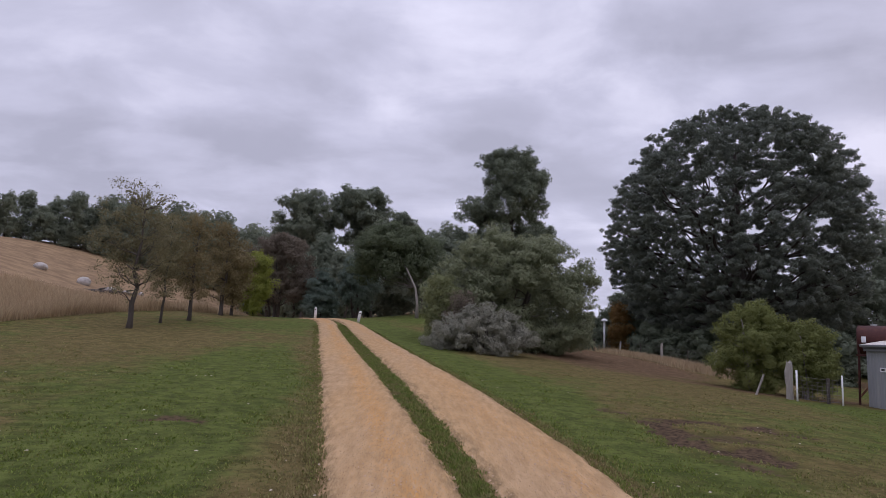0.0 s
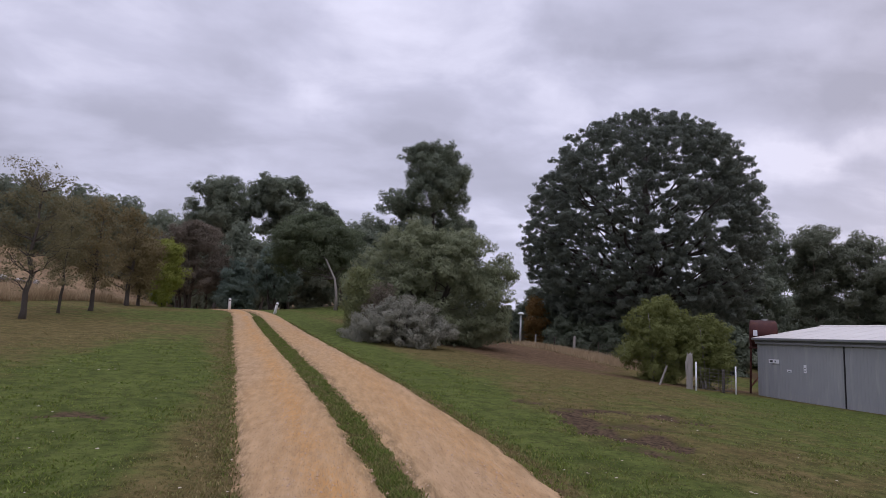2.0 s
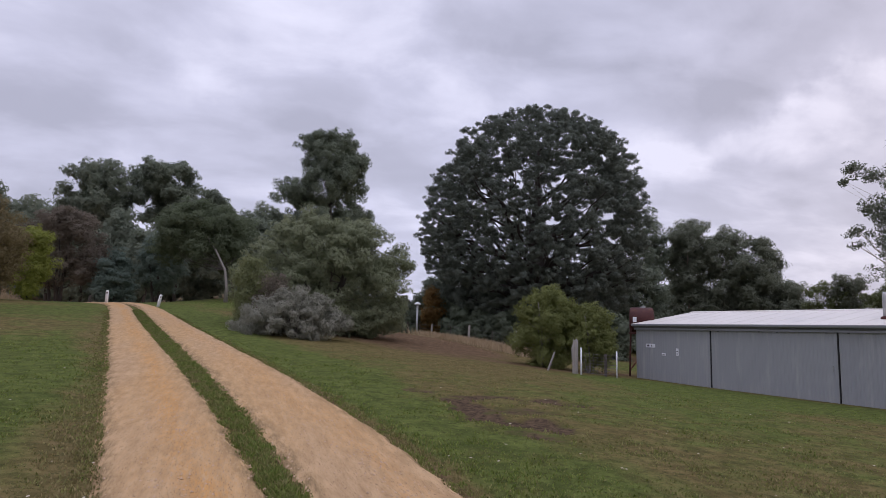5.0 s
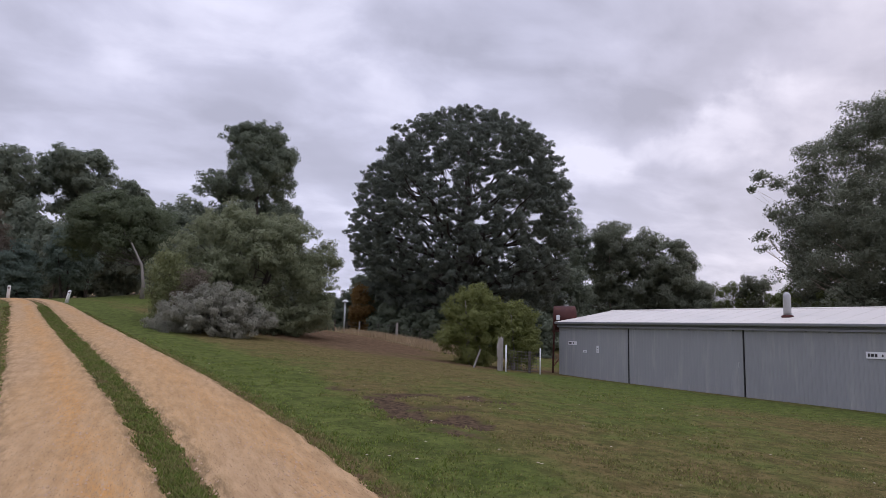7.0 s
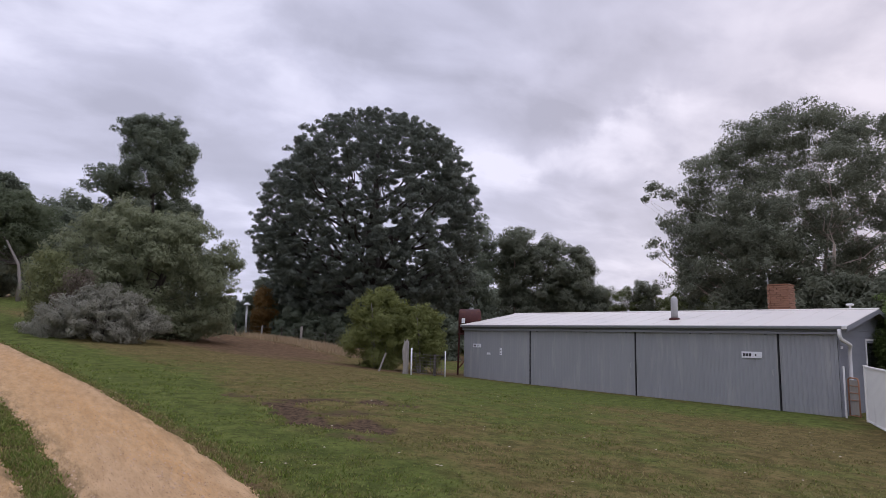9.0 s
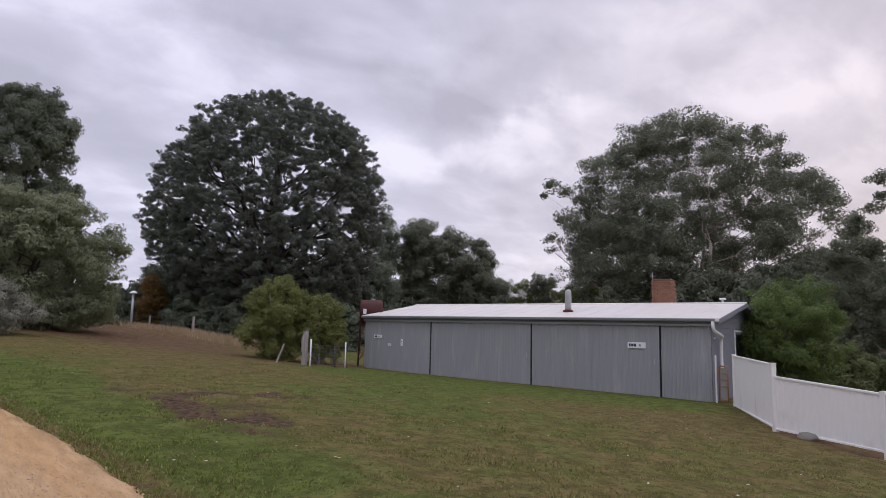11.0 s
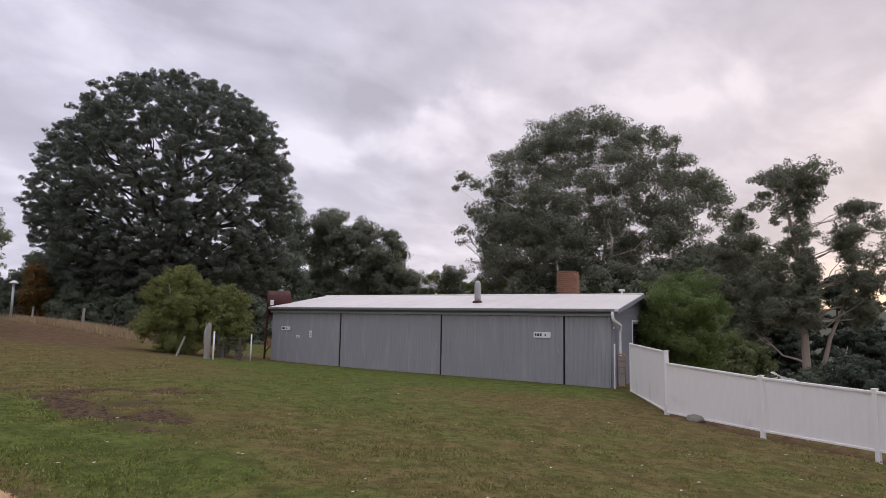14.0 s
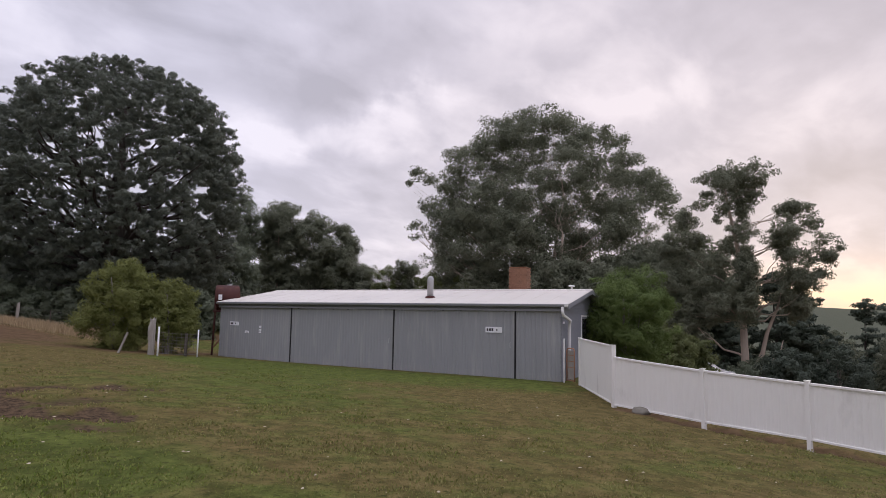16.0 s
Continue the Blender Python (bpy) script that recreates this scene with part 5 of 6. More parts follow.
tree("big_gum_tree", "massive eucalyptus with many rounded clumps and pale boughs", *polar(63.2, 62), [(5.0, 10.8, 15.4), (10.5, 11.8, 16.4), (14.0, 12.0, 16.2), (17.0, 11.6, 14.8), (19.4, 10.8, 12.2), (21.4, 9.8, 11.2), (23.2, 8.4, 9.8), (24.6, 5.8, 8.2), (25.7, 4.4, 5.0), (26.4, 2.6, 2.2)],
     LEAF_GUM, BARK_PALE, az=63.2, count=520, radius=1.4, per=46, size=0.15, long=1.8, width=0.42, trunk=0.5, seed=41, hollow=0.35, limbs=80, fork=0.25, depth=0.75, stems=4, flat=0.72, sub=10, gaps=0.17, grain=1.3, trunk_top=0.55,
     extra=[(-12.0, 0, 20.4, 1.2), (-11.0, 0.5, 20.0, 1.3), (-12.9, 0.3, 19.6, 0.8), (-12.0, 0, 15.0, 1.1), (-12.3, 0.4, 13.9, 0.7), (-11.3, 0, 17.2, 1.2), (-7.9, 0, 22.4, 1.4), (11.8, 0, 17.8, 1.5), (13.0, 0.3, 16.2, 1.5), (10.8, 0, 19.6, 1.4), (9.6, 0.3, 21.4, 1.4), (8.2, 0, 23.2, 1.3), (14.0, 0.2, 14.4, 1.5)])
tree("gum_tree", "slender eucalyptus with a pale forked trunk and open crown", *polar(80.3, 46), [(4.6, 4.8, 1.0), (8.0, 4.9, 0.9), (10.0, 4.2, 0.6), (11.4, 3.3, 0.5), (12.8, 3.6, 1.2), (14.1, 3.4, 2.2), (14.9, 2.7, 1.6)],
     LEAF_GUM, BARK_PALE, az=80.3, count=130, radius=0.72, per=44, size=0.10, width=0.42, sub=9, gaps=0.40, grain=0.8, trunk=0.27, seed=43, hollow=0.2, limbs=40, fork=0.3, droop=0.3, depth=1.0,
     lobes=[(-3.9, [(3.6, 2.0, 2.0), (7.5, 2.2, 2.2), (10.4, 1.9, 2.0), (12.0, 0.7, 0.9)], 60), (3.0, [(5.0, 1.8, 0.9), (6.5, 2.0, 1.4), (8.0, 2.0, 2.4), (9.6, 1.9, 2.5), (10.9, 1.6, 1.8), (12.3, 1.2, 0.6)], 60)], extra=[(-2.3, 0, 14.1, 0.8), (-1.2, 0.2, 14.4, 0.8), (0.4, 0, 14.1, 0.8), (1.1, 0.1, 13.8, 0.6), (2.6, 0, 11.9, 0.9), (5.0, 0, 8.8, 0.7), (4.7, 0.2, 9.8, 0.8), (4.3, 0, 7.6, 0.7), (5.5, 0.1, 9.3, 0.5)],
     trunk_points=[(0, 0, -0.4), (-0.05, 0.1, 2.2), (0.0, 0.15, 4.5), (0.25, 0.1, 6.5), (0.1, 0.2, 8.5), (-0.2, 0.5, 10.5), (-0.2, 0.8, 12.3), (-0.3, 1.0, 13.8)])
fork = bmesh.new()
tube(fork, [(0, -0.1, 0.2), (0.1, -0.55, 1.6), (0.15, -0.9, 2.5), (0.2, -1.2, 3.8), (0.3, -1.9, 5.6), (0.3, -2.8, 8.2)], [0.2, 0.18, 0.15, 0.12, 0.08, 0.03], 8)
tube(fork, [(0.1, -0.7, 1.7), (0.2, -1.4, 2.0), (0.3, -1.9, 2.6), (0.3, -2.1, 3.4)], [0.10, 0.085, 0.06, 0.02], 7)
part("fork", fork, BARK_PALE, bpy.data.objects["gum_tree"], "pale side stem forking low", smooth=True)
tree("tall_gum_tree", "tall dark eucalyptus towering over the wattle", *polar(7.9, 85), [(6.0, 7.4, 5.8), (11.5, 8.8, 6.2), (15.4, 8.6, 5.6), (16.9, 8.4, 5.8), (18.2, 6.4, 5.8), (21.5, 6.2, 5.4), (23.8, 5.4, 3.8), (25.0, 3.8, 1.4)], LEAF_GUM_DARK, BARK_DARK, az=7.9, count=200, radius=1.4, per=54, sub=11, gaps=0.24, grain=1.4,
     size=0.19, trunk=0.5, seed=51, hollow=0.35, limbs=40, flat=0.8, droop=0.3)
for i, (az, d, lv, n) in enumerate(((-11.0, 95, [(12.6, 3.6, 3.6), (14.2, 5.8, 5.6), (17.0, 6.2, 5.8), (19.2, 5.2, 5.0), (20.6, 2.6, 3.2)], 60),
                                   (-6.2, 97, [(12.8, 3.4, 3.4), (14.6, 5.4, 5.4), (17.4, 5.8, 5.8), (19.8, 5.0, 4.8), (21.3, 2.6, 2.4)], 60),
                                   (-2.9, 92, [(4.0, 3.5, 3.5), (10.0, 3.8, 3.8), (14.5, 3.4, 3.4), (17.0, 1.6, 1.6)], 50))):
    tree("gum_tree", "dark spreading eucalyptus with gaps of sky between its boughs", *polar(az, d), lv, LEAF_FAR_HAZE, BARK_DARK, az=az, count=n, radius=1.6, per=56, size=0.25, trunk=0.34, seed=60 + i, hollow=0.25, limbs=20, fork=0.4, sub=8, gaps=0.25,
         group="eucalypts behind the bend", flat=0.7)
tree("spreading_tree", "dark green spreading tree with a leaning pale trunk", *polar(-2.6, 55), [(3.4, 3.8, 3.4), (4.6, 4.8, 4.6), (6.0, 4.8, 4.8), (7.3, 3.6, 3.6), (8.1, 1.8, 1.8)], LEAF_SPREAD, BARK_GREY, az=-2.6, count=95, radius=1.2, per=52, size=0.13, sub=8,
     trunk=0.13, seed=71, limbs=30, flat=0.6, limb_bark=BARK_DARK, trunk_points=[(1.9, -4.4, -0.4), (1.9, -4.4, 1.0), (1.7, -4.3, 2.3), (0.9, -3.6, 3.9), (0.3, -1.2, 4.8), (0.0, 0, 6.2)])
tree("brown_tree", "dull brown-leaved tree with several dark stems", *polar(-13.2, 59), [(2.6, 3.6, 3.4), (4.5, 4.2, 4.0), (6.8, 3.6, 3.4), (8.6, 1.6, 1.6)], LEAF_BROWN, BARK_DARK, az=-12.6, count=90, radius=1.05, per=50, size=0.12, sub=8, trunk=0.15, seed=72, stems=5, limbs=24)
tree("blue_shrub", "blue-green conifer-like shrub behind the guide post", *polar(-9.3, 56), [(0.4, 1.9, 1.9), (1.5, 2.1, 2.1), (3.2, 1.6, 1.6), (4.8, 0.4, 0.4)], LEAF_BLUE, BARK_DARK, az=-9.3, count=60, radius=0.85, per=50, size=0.11, sub=7, trunk=0.1, seed=73, limbs=10,
     category="shrub", flat=0.5)
tree("lime_tree", "young tree with bright yellow-green leaves", *polar(-15.1, 46), [(0.6, 1.0, 1.1), (1.8, 1.5, 1.6), (3.4, 1.3, 1.5), (4.7, 0.6, 0.6)], LEAF_LIME, BARK_DARK, az=-15.1, count=48, radius=0.65, per=40, size=0.085, sub=8, trunk=0.07, seed=74, limbs=16)
tree("tree", "blue-green tree in shadow beyond the gravel bend", *polar(-6.0, 62), [(1.6, 2.0, 2.0), (3.0, 2.6, 2.6), (5.0, 2.4, 2.4), (6.4, 1.0, 1.0)], LEAF_BLUE, BARK_DARK, az=-6, count=50, radius=1.0, per=50, size=0.13, sub=7, trunk=0.14, seed=75, stems=2, limbs=18)

# young trees in a row along the track, thinning into autumn
ROW = [(-24.75, 28.8, [(1.5, 1.1, 1.1), (2.6, 1.9, 1.9), (4.0, 2.1, 2.1), (5.2, 1.9, 1.8), (6.3, 1.2, 1.2)], LEAF_SAPLING, 44, 0.12, 0.062),
       (-22.45, 31.8, [(1.6, 0.9, 0.9), (3.0, 1.4, 1.4), (4.4, 1.2, 1.2), (5.4, 0.6, 0.6)], LEAF_SAPLING, 26, 0.07, 0.065),
       (-20.3, 34.0, [(1.4, 1.2, 1.2), (2.8, 1.9, 1.9), (4.3, 1.7, 1.7), (5.6, 0.8, 0.8)], LEAF_AUTUMN, 38, 0.11, 0.068),
       (-17.75, 41.2, [(1.2, 1.5, 1.5), (2.8, 2.2, 2.2), (4.4, 1.9, 1.9), (5.8, 0.8, 0.8)], LEAF_AUTUMN, 50, 0.14, 0.08),
       (-16.9, 42.6, [(1.0, 1.0, 1.0), (2.6, 1.4, 1.4), (4.2, 1.1, 1.1), (5.0, 0.5, 0.5)], LEAF_AUTUMN, 32, 0.11, 0.08)]
for i, (az, d, lv, mat, n, tr, sz) in enumerate(ROW):
    tree("young_tree", "young deciduous tree with a slim dark trunk and thinning leaves", *polar(az, d), lv, mat, BARK_DARK, az=az, count=n, radius=0.75, per=26 if i else 24, size=sz, trunk=tr, seed=80 + i, hollow=0.15, limbs=40, fork=0.25, sub=8,
         group="young trees along the track", lean=(0.15, 0), shell=0.2)

# belts of woodland further off
def woodland():
    rng = random.Random(7)
    protos = []
    for i in range(5):
        lv = [[(1.0, 4.0, 4.2), (5.0, 5.4, 5.0), (9.0, 5.0, 5.2), (12.5, 3.8, 3.6), (14.5, 1.4, 1.6)], [(2.0, 3.6, 3.2), (6.0, 4.4, 4.6), (11.0, 4.2, 3.6), (14.5, 2.6, 2.8), (16.0, 1.0, 1.0)],
              [(0.6, 4.6, 4.4), (4.0, 5.6, 5.6), (8.0, 4.8, 4.6), (11.5, 2.2, 2.0)], [(5.0, 4.4, 4.6), (8.0, 5.6, 5.4), (11.5, 4.8, 5.0), (14.0, 2.0, 2.2)], [(1.5, 4.0, 4.2), (5.0, 5.4, 5.0), (9.0, 5.0, 5.2), (12.5, 3.8, 3.6), (14.5, 1.4, 1.6)]][i]
        protos.append(tree("far_tree", "dark eucalyptus in the far woodland", 0, 0, lv, LEAF_GUM if i == 4 else LEAF_FAR_HAZE, BARK_GREY if i == 4 else BARK_DARK, count=46 if i < 4 else 90, radius=2.1 if i < 4 else 1.5, per=18 if i < 4 else 20, size=0.44 if i < 4 else 0.27, gaps=0.0 if i < 4 else 0.3, sub=8, joined=True, trunk=0.3, seed=100 + i, limbs=12, group="far woodland trees", flat=0.75))
    spots = []
    # behind the straw hill
    for k in range(29):
        size = 0.46 + 0.08 * rng.random() + (0.016 if k < 10 else 0.024) * k
        spots.append((-40.5 + 1.1 * k, 134 + 5 * (k % 2), size))
        if k > 11:
            spots.append((-39.95 + 1.1 * k, 143, size * 0.96))
    # behind the bend
    for k in range(19):
        spots.append((-15.5 + 1.5 * k, 110 + 8 * (k % 2), (0.82 + 0.16 * rng.random()) * (1.22 if 9 <= k <= 13 else 1.0 if k < 15 else 0.72)))
    for k in range(9):
        spots.append((-14.0 + 2.3 * k, 76 + 5 * (k % 3), 0.66 + 0.14 * rng.random()))
    # below and beyond the pine
    for k in range(11):
        spots.append((17.4 + 1.9 * k, 66 + 4 * (k % 2), 0.34 + 0.02 * k + 0.08 * rng.random()))
    # behind the shed and down the valley
    for a, d, s in ((39.0, 86, 0.62), (41.6, 84, 0.66), (44.2, 88, 0.72), (46.8, 86, 0.72), (49.2, 84, 0.66), (51.6, 84, 0.64), (53.8, 76, 0.70), (56.0, 60, 0.66), (58.8, 58, 0.72), (61.4, 56, 0.70), (64.0, 54, 0.72), (66.6, 54, 0.72), (69.2, 54, 0.76), (71.6, 56, 0.80), (74.0, 56, 0.86),
                    (76.2, 62, 1.0), (78.2, 66, 0.85), (84.2, 72, 0.62), (86.4, 64, 0.46), (90.8, 62, 0.50), (93.0, 60, 0.55)):
        spots.append((a, d, s))
    for i, (a, d, s) in enumerate(spots):
        x, y = polar(a, d)
        p = protos[4 if a > 53 else i % 3 if d > 82 or abs(a + 5) > 11 else 3]
        m = pose(x, y, gz(x, y) - 0.2, 0, 0, rng.uniform(0, 360))
        if i >= 5:
            p.scale = (s, s, s * rng.uniform(0.94, 1.06))
            keep = p.matrix_basis.copy()
            copy_thing(p, m)
            p.matrix_basis = keep
    for i in range(5):
        a, d, s = spots[i] if i < 4 else (58.8, 66, 0.7)
        x, y = polar(a, d)
        protos[i].matrix_basis = pose(x, y, gz(x, y) - 0.2, 0, 0, 40 * i) @ Matrix.Diagonal((s, s, s, 1))


woodland()
for i, (az, d, lv, mat) in enumerate(((36.8, 76, [(2.0, 2.0, 2.2), (8.0, 2.4, 2.4), (12.4, 2.8, 2.6), (15.0, 2.0, 1.8), (16.2, 0.8, 0.8)], LEAF_FAR_HAZE), (39.8, 78, [(2.0, 3.4, 3.0), (8.0, 3.6, 3.4), (12.8, 3.6, 3.4), (14.6, 2.8, 2.8), (15.6, 1.2, 1.2)], LEAF_GUM),
                                     (42.4, 79, [(2.0, 4.0, 4.0), (8.0, 4.2, 4.0), (13.2, 4.0, 4.0), (15.6, 2.6, 2.4)], LEAF_GUM), (45.0, 78, [(2.0, 4.0, 4.0), (8.0, 4.0, 3.4), (12.6, 3.8, 3.4), (15.0, 2.4, 2.0)], LEAF_GUM),
                                     (47.4, 78, [(2.0, 3.0, 3.0), (6.8, 3.2, 2.8), (9.6, 2.2, 1.8), (10.8, 0.8, 0.8)], LEAF_GUM))):
    tree("gum_tree", "grey-green eucalyptus behind the shed with pale limbs", *polar(az, d), lv, mat, BARK_PALE, az=az, count=84 if i else 40, radius=1.3, per=50, size=0.17, sub=10, gaps=0.1 if i else 0.26, trunk=0.2, seed=120 + i, limbs=30, hollow=0.3, group="eucalypts behind the shed", droop=0.3)
for i, (az, d, h, w, mat) in enumerate(((51.5, 70, 12.2, 2.6, LEAF_GUM), (53.8, 60, 8.4, 3.2, LEAF_OLIVE), (57.2, 57, 8.4, 2.8, LEAF_OLIVE), (49.7, 70, 10.4, 2.6, LEAF_OLIVE))):
    tree("shrub", "tall green shrub behind the shed roof", *polar(az, d), [(1.0, w, w), (h * 0.5, w, w), (h * 0.82, w * 0.8, w * 0.8), (h, 0.5, 0.5)], mat, BARK_GREY, az=az, count=45, radius=1.0, per=46, size=0.14, sub=9, trunk=0.12, seed=130 + i, stems=3, limbs=12, group="shrubs behind the shed")
for i, (az, d, h, w) in enumerate(((82.4, 60, 12.4, 3.5), (84.8, 62, 10.4, 3.2), (88.4, 70, 10.9, 2.2), (90.2, 66, 10.0, 2.4), (78.6, 58, 8.4, 2.6))):
    tree("cypress", "dark ragged cypress below the slope", *polar(az, d), [(0.5, w, w), (h * 0.35, w * 1.05, w * 1.05), (h * 0.7, w * 0.6, w * 0.6), (h, 0.25, 0.25)], LEAF_CYPRESS, BARK_DARK, az=az, count=60, radius=1.0, per=36, size=0.2, sub=7, trunk=0.2, seed=140 + i, limbs=14, flat=0.35,
         group="cypresses below the slope")
for i, (az, d, h, w, mat) in enumerate(((76.0, 36, 2.5, 1.6, LEAF_OLIVE), (74.2, 33, 2.6, 1.6, LEAF_OLIVE), (81.0, 44, 2.0, 1.7, LEAF_GUM_DARK), (83.2, 40, 2.6, 1.8, LEAF_CYPRESS), (86.6, 42, 3.0, 2.2, LEAF_CYPRESS))):
    tree("shrub", "loose green shrub beyond the white fence", *polar(az, d), [(0.2, w * 0.8, w * 0.8), (h * 0.5, w, w), (h, 0.4, 0.4)], mat, BARK_GREY, az=az, count=35, radius=0.6, per=36, size=0.11, sub=7, trunk=0.06, seed=150 + i, stems=3, limbs=10, category="shrub", group="shrubs beyond the white fence")
for i, (az, d, h, w) in enumerate(((13.6, 50, 2.6, 1.6), (15.0, 54, 3.0, 1.6), (16.3, 58, 3.4, 1.6), (18.4, 57, 3.4, 1.5), (20.0, 52, 3.0, 1.8), (22.2, 51, 3.2, 1.9), (24.6, 50, 3.0, 2.0), (30.6, 46, 3.2, 2.0), (33.4, 44, 3.4, 2.0))):
    tree("shrub", "dark understorey shrub at the wood's edge", *polar(az, d), [(0.1, w * 0.8, w * 0.8), (h * 0.5, w, w), (h, 0.4, 0.4)], LEAF_GUM_DARK, BARK_DARK, az=az, count=36, radius=0.7, per=38, size=0.16, trunk=0.06, seed=170 + i, stems=3, limbs=8, category="shrub", group="understorey shrubs", sub=7)
tree("orange_shrub", "orange autumn shrub at the wood's edge", *polar(17.5, 56), [(0.3, 1.1, 1.1), (2.2, 1.5, 1.5), (3.6, 1.2, 1.2), (4.4, 0.4, 0.4)], LEAF_ORANGE, BARK_DARK, az=17, count=60, radius=0.6, per=60, size=0.14, trunk=0.06, seed=160, limbs=10, category="shrub")


# ---- grass and litter ----
def blade_material(name, green_a, green_b, dry_a, dry_b):
    m = bpy.data.materials.new(name)
    m.use_nodes = True
    t = m.node_tree
    L = t.links.new
    bsdf = t.nodes["Principled BSDF"]
    bsdf.inputs["Roughness"].default_value = 0.7
    bsdf.inputs["Specular IOR Level"].default_value = 0.2
    geo = t.nodes.new("ShaderNodeNewGeometry")
    at = t.nodes.new("ShaderNodeAttribute")
    at.attribute_name = "dry"

    def mix(f, a, b):
        n = t.nodes.new("ShaderNodeMix")
        n.data_type = "RGBA"
        L(f, n.inputs[0])
        for i, c in ((6, a), (7, b)):
            if isinstance(c, tuple):
                n.inputs[i].default_value = (*c, 1)
            else:
                L(c, n.inputs[i])
        return n.outputs[2]

    c = mix(at.outputs["Fac"], mix(geo.outputs["Random Per Island"], green_a, green_b), mix(geo.outputs["Random Per Island"], dry_a, dry_b))
    L(c, bsdf.inputs["Base Color"])
    tr = t.nodes.new("ShaderNodeBsdfTranslucent")
    L(c, tr.inputs[0])
    ms = t.nodes.new("ShaderNodeMixShader")
    ms.inputs[0].default_value = 0.25
    L(bsdf.outputs[0], ms.inputs[1])
    L(tr.outputs[0], ms.inputs[2])
    L(ms.outputs[0], t.nodes["Material Output"].inputs[0])
    return m


LAWN = blade_material("lawn_blades", (0.10, 0.14, 0.025), (0.21, 0.26, 0.06), (0.17, 0.145, 0.06), (0.34, 0.27, 0.13))
STALKS = blade_material("straw_stalks", (0.52, 0.40, 0.25), (0.34, 0.25, 0.15), (0.52, 0.40, 0.25), (0.34, 0.25, 0.15))


def blades(name, x, y, h, w, mat, label, seed, dry=None, spread=0.55):
    """Grass as single bent blades: one object of stuff."""
    r = np.random.default_rng(seed)
    n = len(x)
    z = ground_z(x, y) - 0.015
    a = r.uniform(0, 2 * math.pi, n)
    lean = r.uniform(0.1, spread, n) * h
    b = r.uniform(0, 2 * math.pi, n)
    ux, uy = np.cos(a) * w, np.sin(a) * w
    p0 = np.stack([x - ux, y - uy, z], 1)
    p1 = np.stack([x + ux, y + uy, z], 1)
    m0 = np.stack([x + 0.4 * lean * np.cos(b) - 0.7 * ux, y + 0.4 * lean * np.sin(b) - 0.7 * uy, z + 0.6 * h], 1)
    m1 = np.stack([x + 0.4 * lean * np.cos(b) + 0.7 * ux, y + 0.4 * lean * np.sin(b) + 0.7 * uy, z + 0.6 * h], 1)
    tip = np.stack([x + lean * np.cos(b), y + lean * np.sin(b), z + h], 1)
    verts = np.stack([p0, p1, m1, m0, tip], 1).reshape(-1, 3)
    k = np.arange(n) * 5
    faces = np.concatenate([np.stack([k, k + 1, k + 2], 1), np.stack([k, k + 2, k + 3], 1), np.stack([k + 3, k + 2, k + 4], 1)])
    d = np.repeat(np.clip(dry if dry is not None else np.zeros(n), 0, 1), 5)
    ob = new(name, mesh_from(name, verts, faces, mat, {"dry": d}, smooth=False))
    return tagged(ob, label, "grass", kind="stuff")


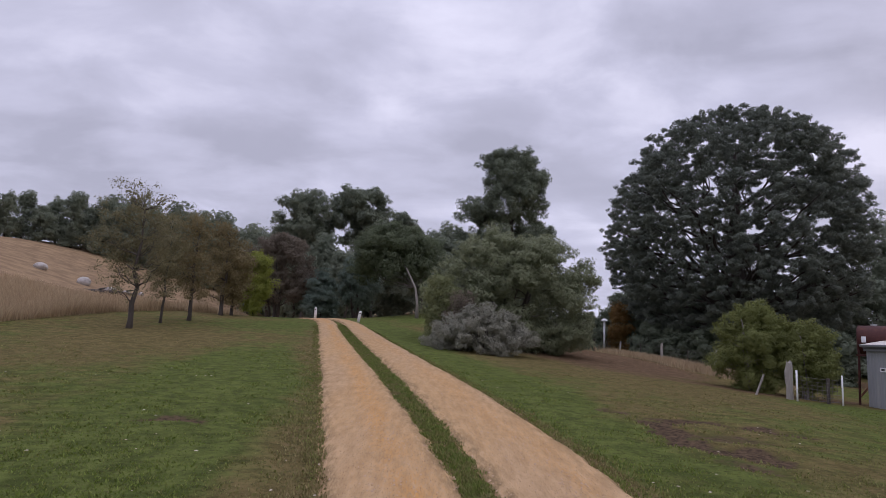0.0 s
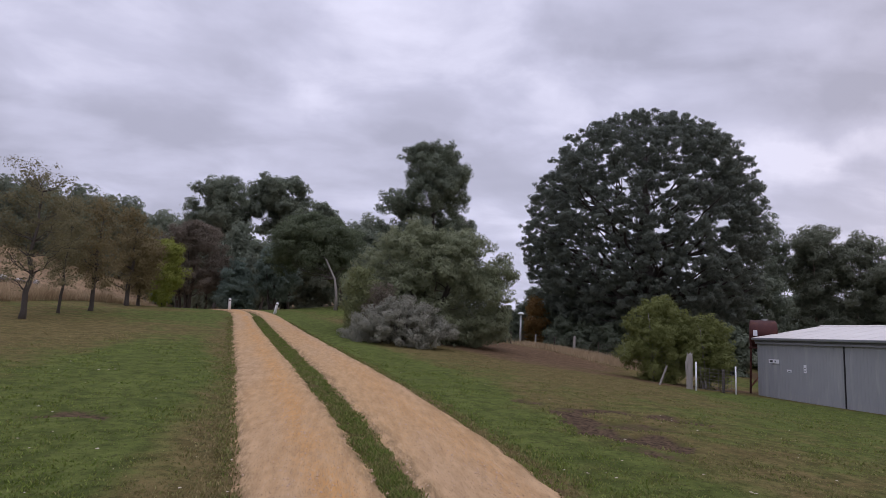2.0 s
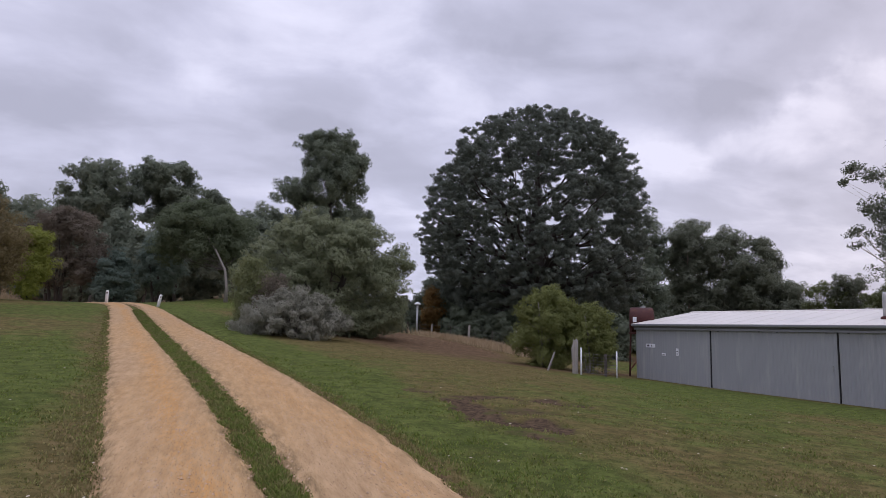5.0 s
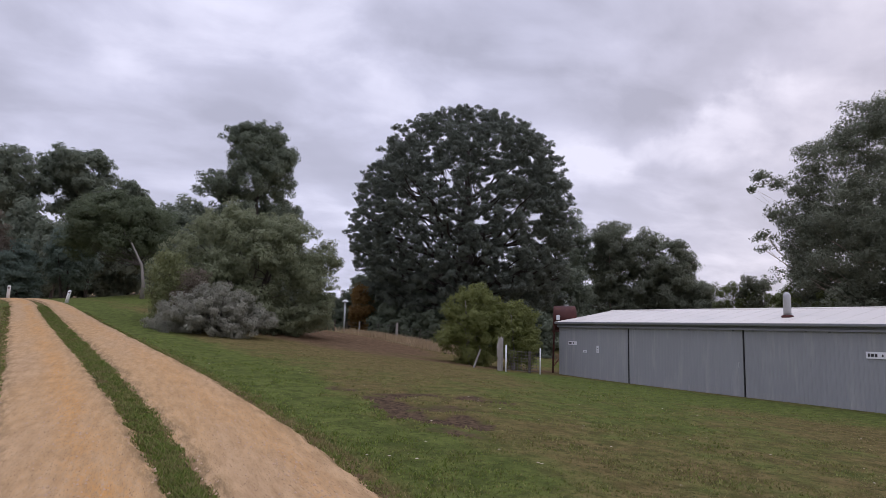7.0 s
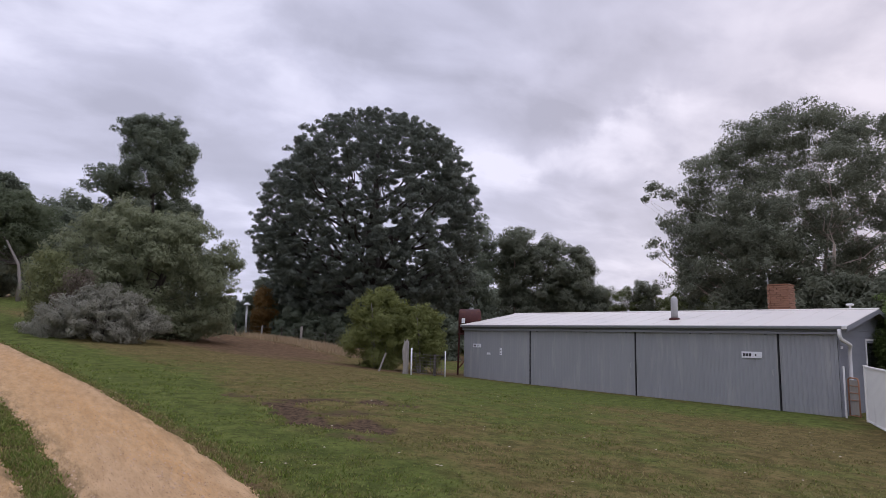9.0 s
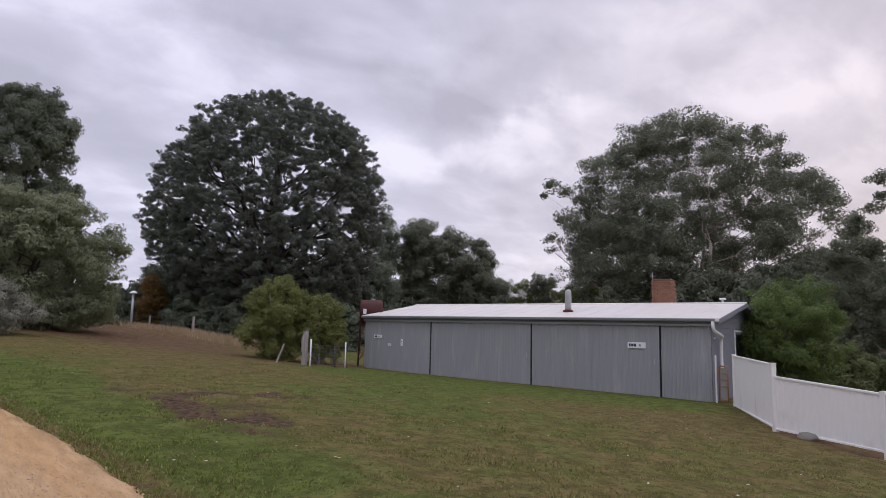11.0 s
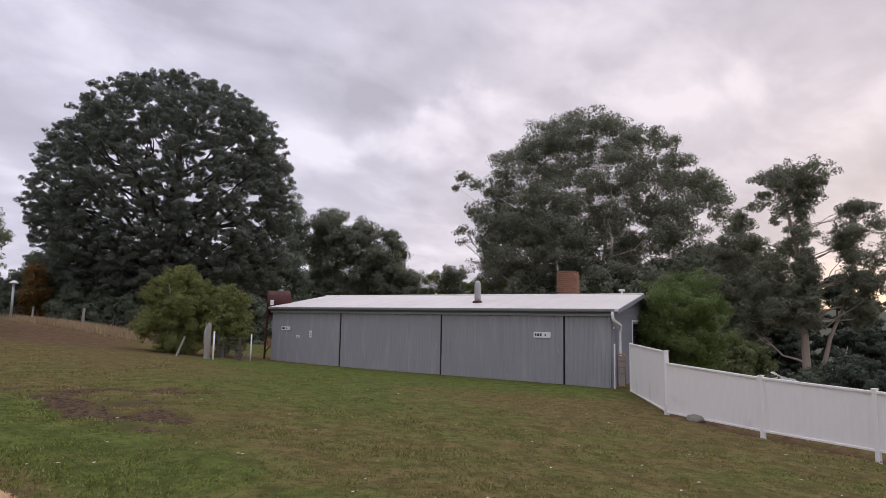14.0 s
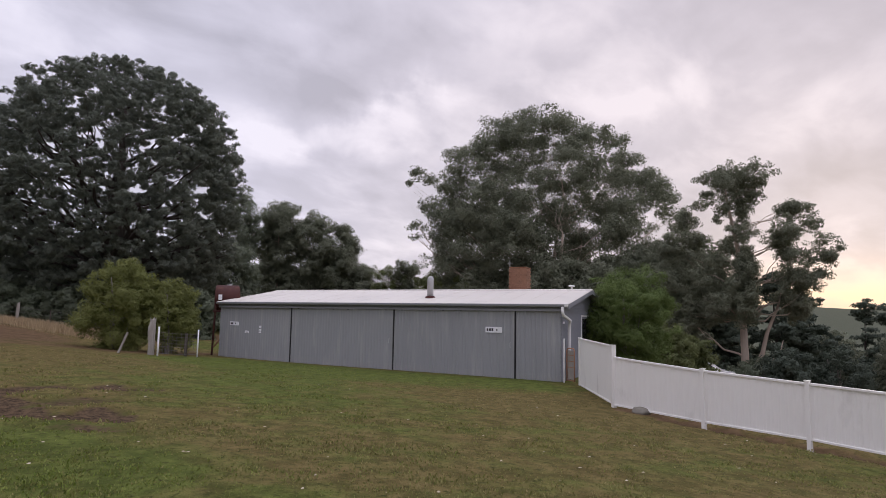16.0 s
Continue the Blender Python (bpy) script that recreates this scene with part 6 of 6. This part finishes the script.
def build_grass():
    r = np.random.default_rng(5)
    # lawn: thick near the track, thinner further off
    n = 210000
    rad = 3.6 * np.exp(r.random(n) * math.log(25 / 3.6))
    az = np.radians(r.uniform(-42, 95, n))
    x, y = rad * np.sin(az), rad * np.cos(az)
    clump = np.sin(x * 5.1 + 2 * np.sin(y * 3.3)) * np.sin(y * 4.7 + 2 * np.sin(x * 2.9))
    on = (x > road_left(y) + 0.12) & (x < road_right(y) - 0.1)
    keep = ~on & (mud_shade_at(x, y) < 0.35) & (soil_at(x, y) < 0.8) & (r.random(n) < 0.55 + 0.35 * clump)
    keep &= ~((x > 13.8) & (y < 6)) & ~((x > 17) & (y > 7.5))
    x, y, rad, clump = x[keep], y[keep], rad[keep], clump[keep]
    h = (0.016 + 0.026 * r.random(len(x)) + 0.008 * clump)
    dry = dryness(x, y) * 0.9 + r.normal(0, 0.22, len(x))
    blades("lawn_grass", x, y, h, 0.004 + 0.0009 * rad, LAWN, "short patchy lawn grass, green and brown", 6, dry, 0.9)
    # weedy strip between the wheel tracks, in tufts
    def tufts(n, per, cx, cy, rad, tall):
        k = np.repeat(np.arange(n), per)
        reach = r.random(n * per)**0.7
        ang = r.uniform(0, 2 * math.pi, n * per)
        return cx[k] + np.cos(ang) * reach * rad[k], cy[k] + np.sin(ang) * reach * rad[k] * 1.5, tall[k] * (1.15 - 0.6 * reach) * r.uniform(0.6, 1.2, n * per), k

    n = 1500
    cy = 2 + 36 * r.random(n)**1.6
    f = r.beta(2.2, 2.2, n)
    cx = strip_left(cy) + (strip_right(cy) - strip_left(cy)) * f
    keep = np.sin(cy * 2.3 + 2 * np.sin(cy * 1.3)) * np.sin(cy * 5.1 + cx * 7) + r.normal(0, 0.4, n) > -0.25
    cx, cy = cx[keep], cy[keep]
    n = len(cx)
    xx, yy, hh, k = tufts(n, 34, cx, cy, r.uniform(0.06, 0.17, n), r.uniform(0.025, 0.075, n))
    tone = r.normal(0.25, 0.28, n)
    blades("track_grass", xx, yy, hh, 0.005 + 0.0005 * yy, LAWN, "weedy green grass growing along the middle of the track", 7, tone[k] + r.normal(0, 0.15, len(xx)), 1.2)
    # ragged tufts over the borders of the gravel
    n = 2600
    cy = 2 + 34 * r.random(n)**1.6
    side = r.integers(0, 4, n)
    cx = np.choose(side, [road_left(cy) + r.normal(-0.02, 0.10, n), road_right(cy) + r.normal(0.03, 0.10, n), strip_left(cy) + r.normal(0.05, 0.07, n), strip_right(cy) + r.normal(-0.05, 0.07, n)])
    xx, yy, hh, k = tufts(n, 16, cx, cy, r.uniform(0.04, 0.13, n), r.uniform(0.015, 0.05, n))
    tone = np.where(side == 0, 0.6, 0.3) + r.normal(0, 0.3, n)
    blades("fringe_grass", xx, yy, hh, 0.005 + 0.0004 * yy, LAWN, "ragged grass fringe along the gravel", 8, tone[k] + r.normal(0, 0.12, len(xx)), 1.0)
    # tall straw by the young trees and up the hill
    n = 42000
    yy = 14 + 40 * r.random(n)
    off = r.random(n)**1.8 * 16
    xx = -15.9 + 0.05 * (yy - 30) - off
    hh = (0.55 + 0.5 * r.random(n)) * (0.75 + 0.25 * np.sin(xx * 1.1) * np.sin(yy * 0.9))
    blades("straw_grass", xx, yy, hh, 0.016, STALKS, "tall dry straw-coloured grass along the paddock edge", 9, None, 0.6)
    # dry tufts by the far fence
    n = 9000
    k = r.random(n)
    xx = 13.0 + 5.0 * k + r.normal(0, 0.8, n)
    yy = 42.5 - 11 * k + r.normal(0, 0.8, n)
    blades("fence_grass", xx, yy, 0.2 + 0.3 * r.random(n), 0.012, STALKS, "dry pale grass along the far fence", 10, None, 0.6)


def build_litter():
    r = np.random.default_rng(12)
    # pale leaves and stones on lawn and track
    def flakes(name, n, lo, hi, size, mat, label, onroad):
        rad = lo * np.exp(r.random(n) * math.log(hi / lo))
        az = np.radians(r.uniform(-40, 92, n))
        x, y = rad * np.sin(az), rad * np.cos(az)
        on = (x > road_left(y) + 0.1) & (x < road_right(y) - 0.1)
        mid = (x > strip_left(y)) & (x < strip_right(y))
        k = (on & ~mid) if onroad else ~on
        x, y = x[k], y[k]
        z = ground_z(x, y) + (0.022 if onroad else 0.03)
        n = len(x)
        s = size * r.uniform(0.5, 1.5, n)
        a = r.uniform(0, 6.28, n)
        c, q = np.cos(a) * s, np.sin(a) * s
        t = s * (0.9 if onroad else 0.35)
        p = np.stack([x, y, z], 1)
        o = np.zeros(n)
        verts = np.stack([p + np.stack([c, q, o], 1), p + np.stack([-q, c, o], 1) * 0.6, p - np.stack([c, q, o], 1), p + np.stack([q, -c, o], 1) * 0.6, p + np.stack([o, o, t], 1)], 1).reshape(-1, 3)
        i = np.arange(n) * 5
        faces = np.concatenate([np.stack([i + j, i + (j + 1) % 4, i + 4], 1) for j in range(4)])
        tagged(new(name, mesh_from(name, verts, faces, mat, smooth=False)), label, "litter", kind="stuff")
    flakes("fallen_leaves", 260, 4, 18, 0.020, FALLEN_LEAF, "pale fallen leaves scattered over the lawn", False)
    flakes("track_stones", 12000, 4, 20, 0.013, PEBBLE, "loose stones on the gravel track", True)


build_grass()
build_litter()
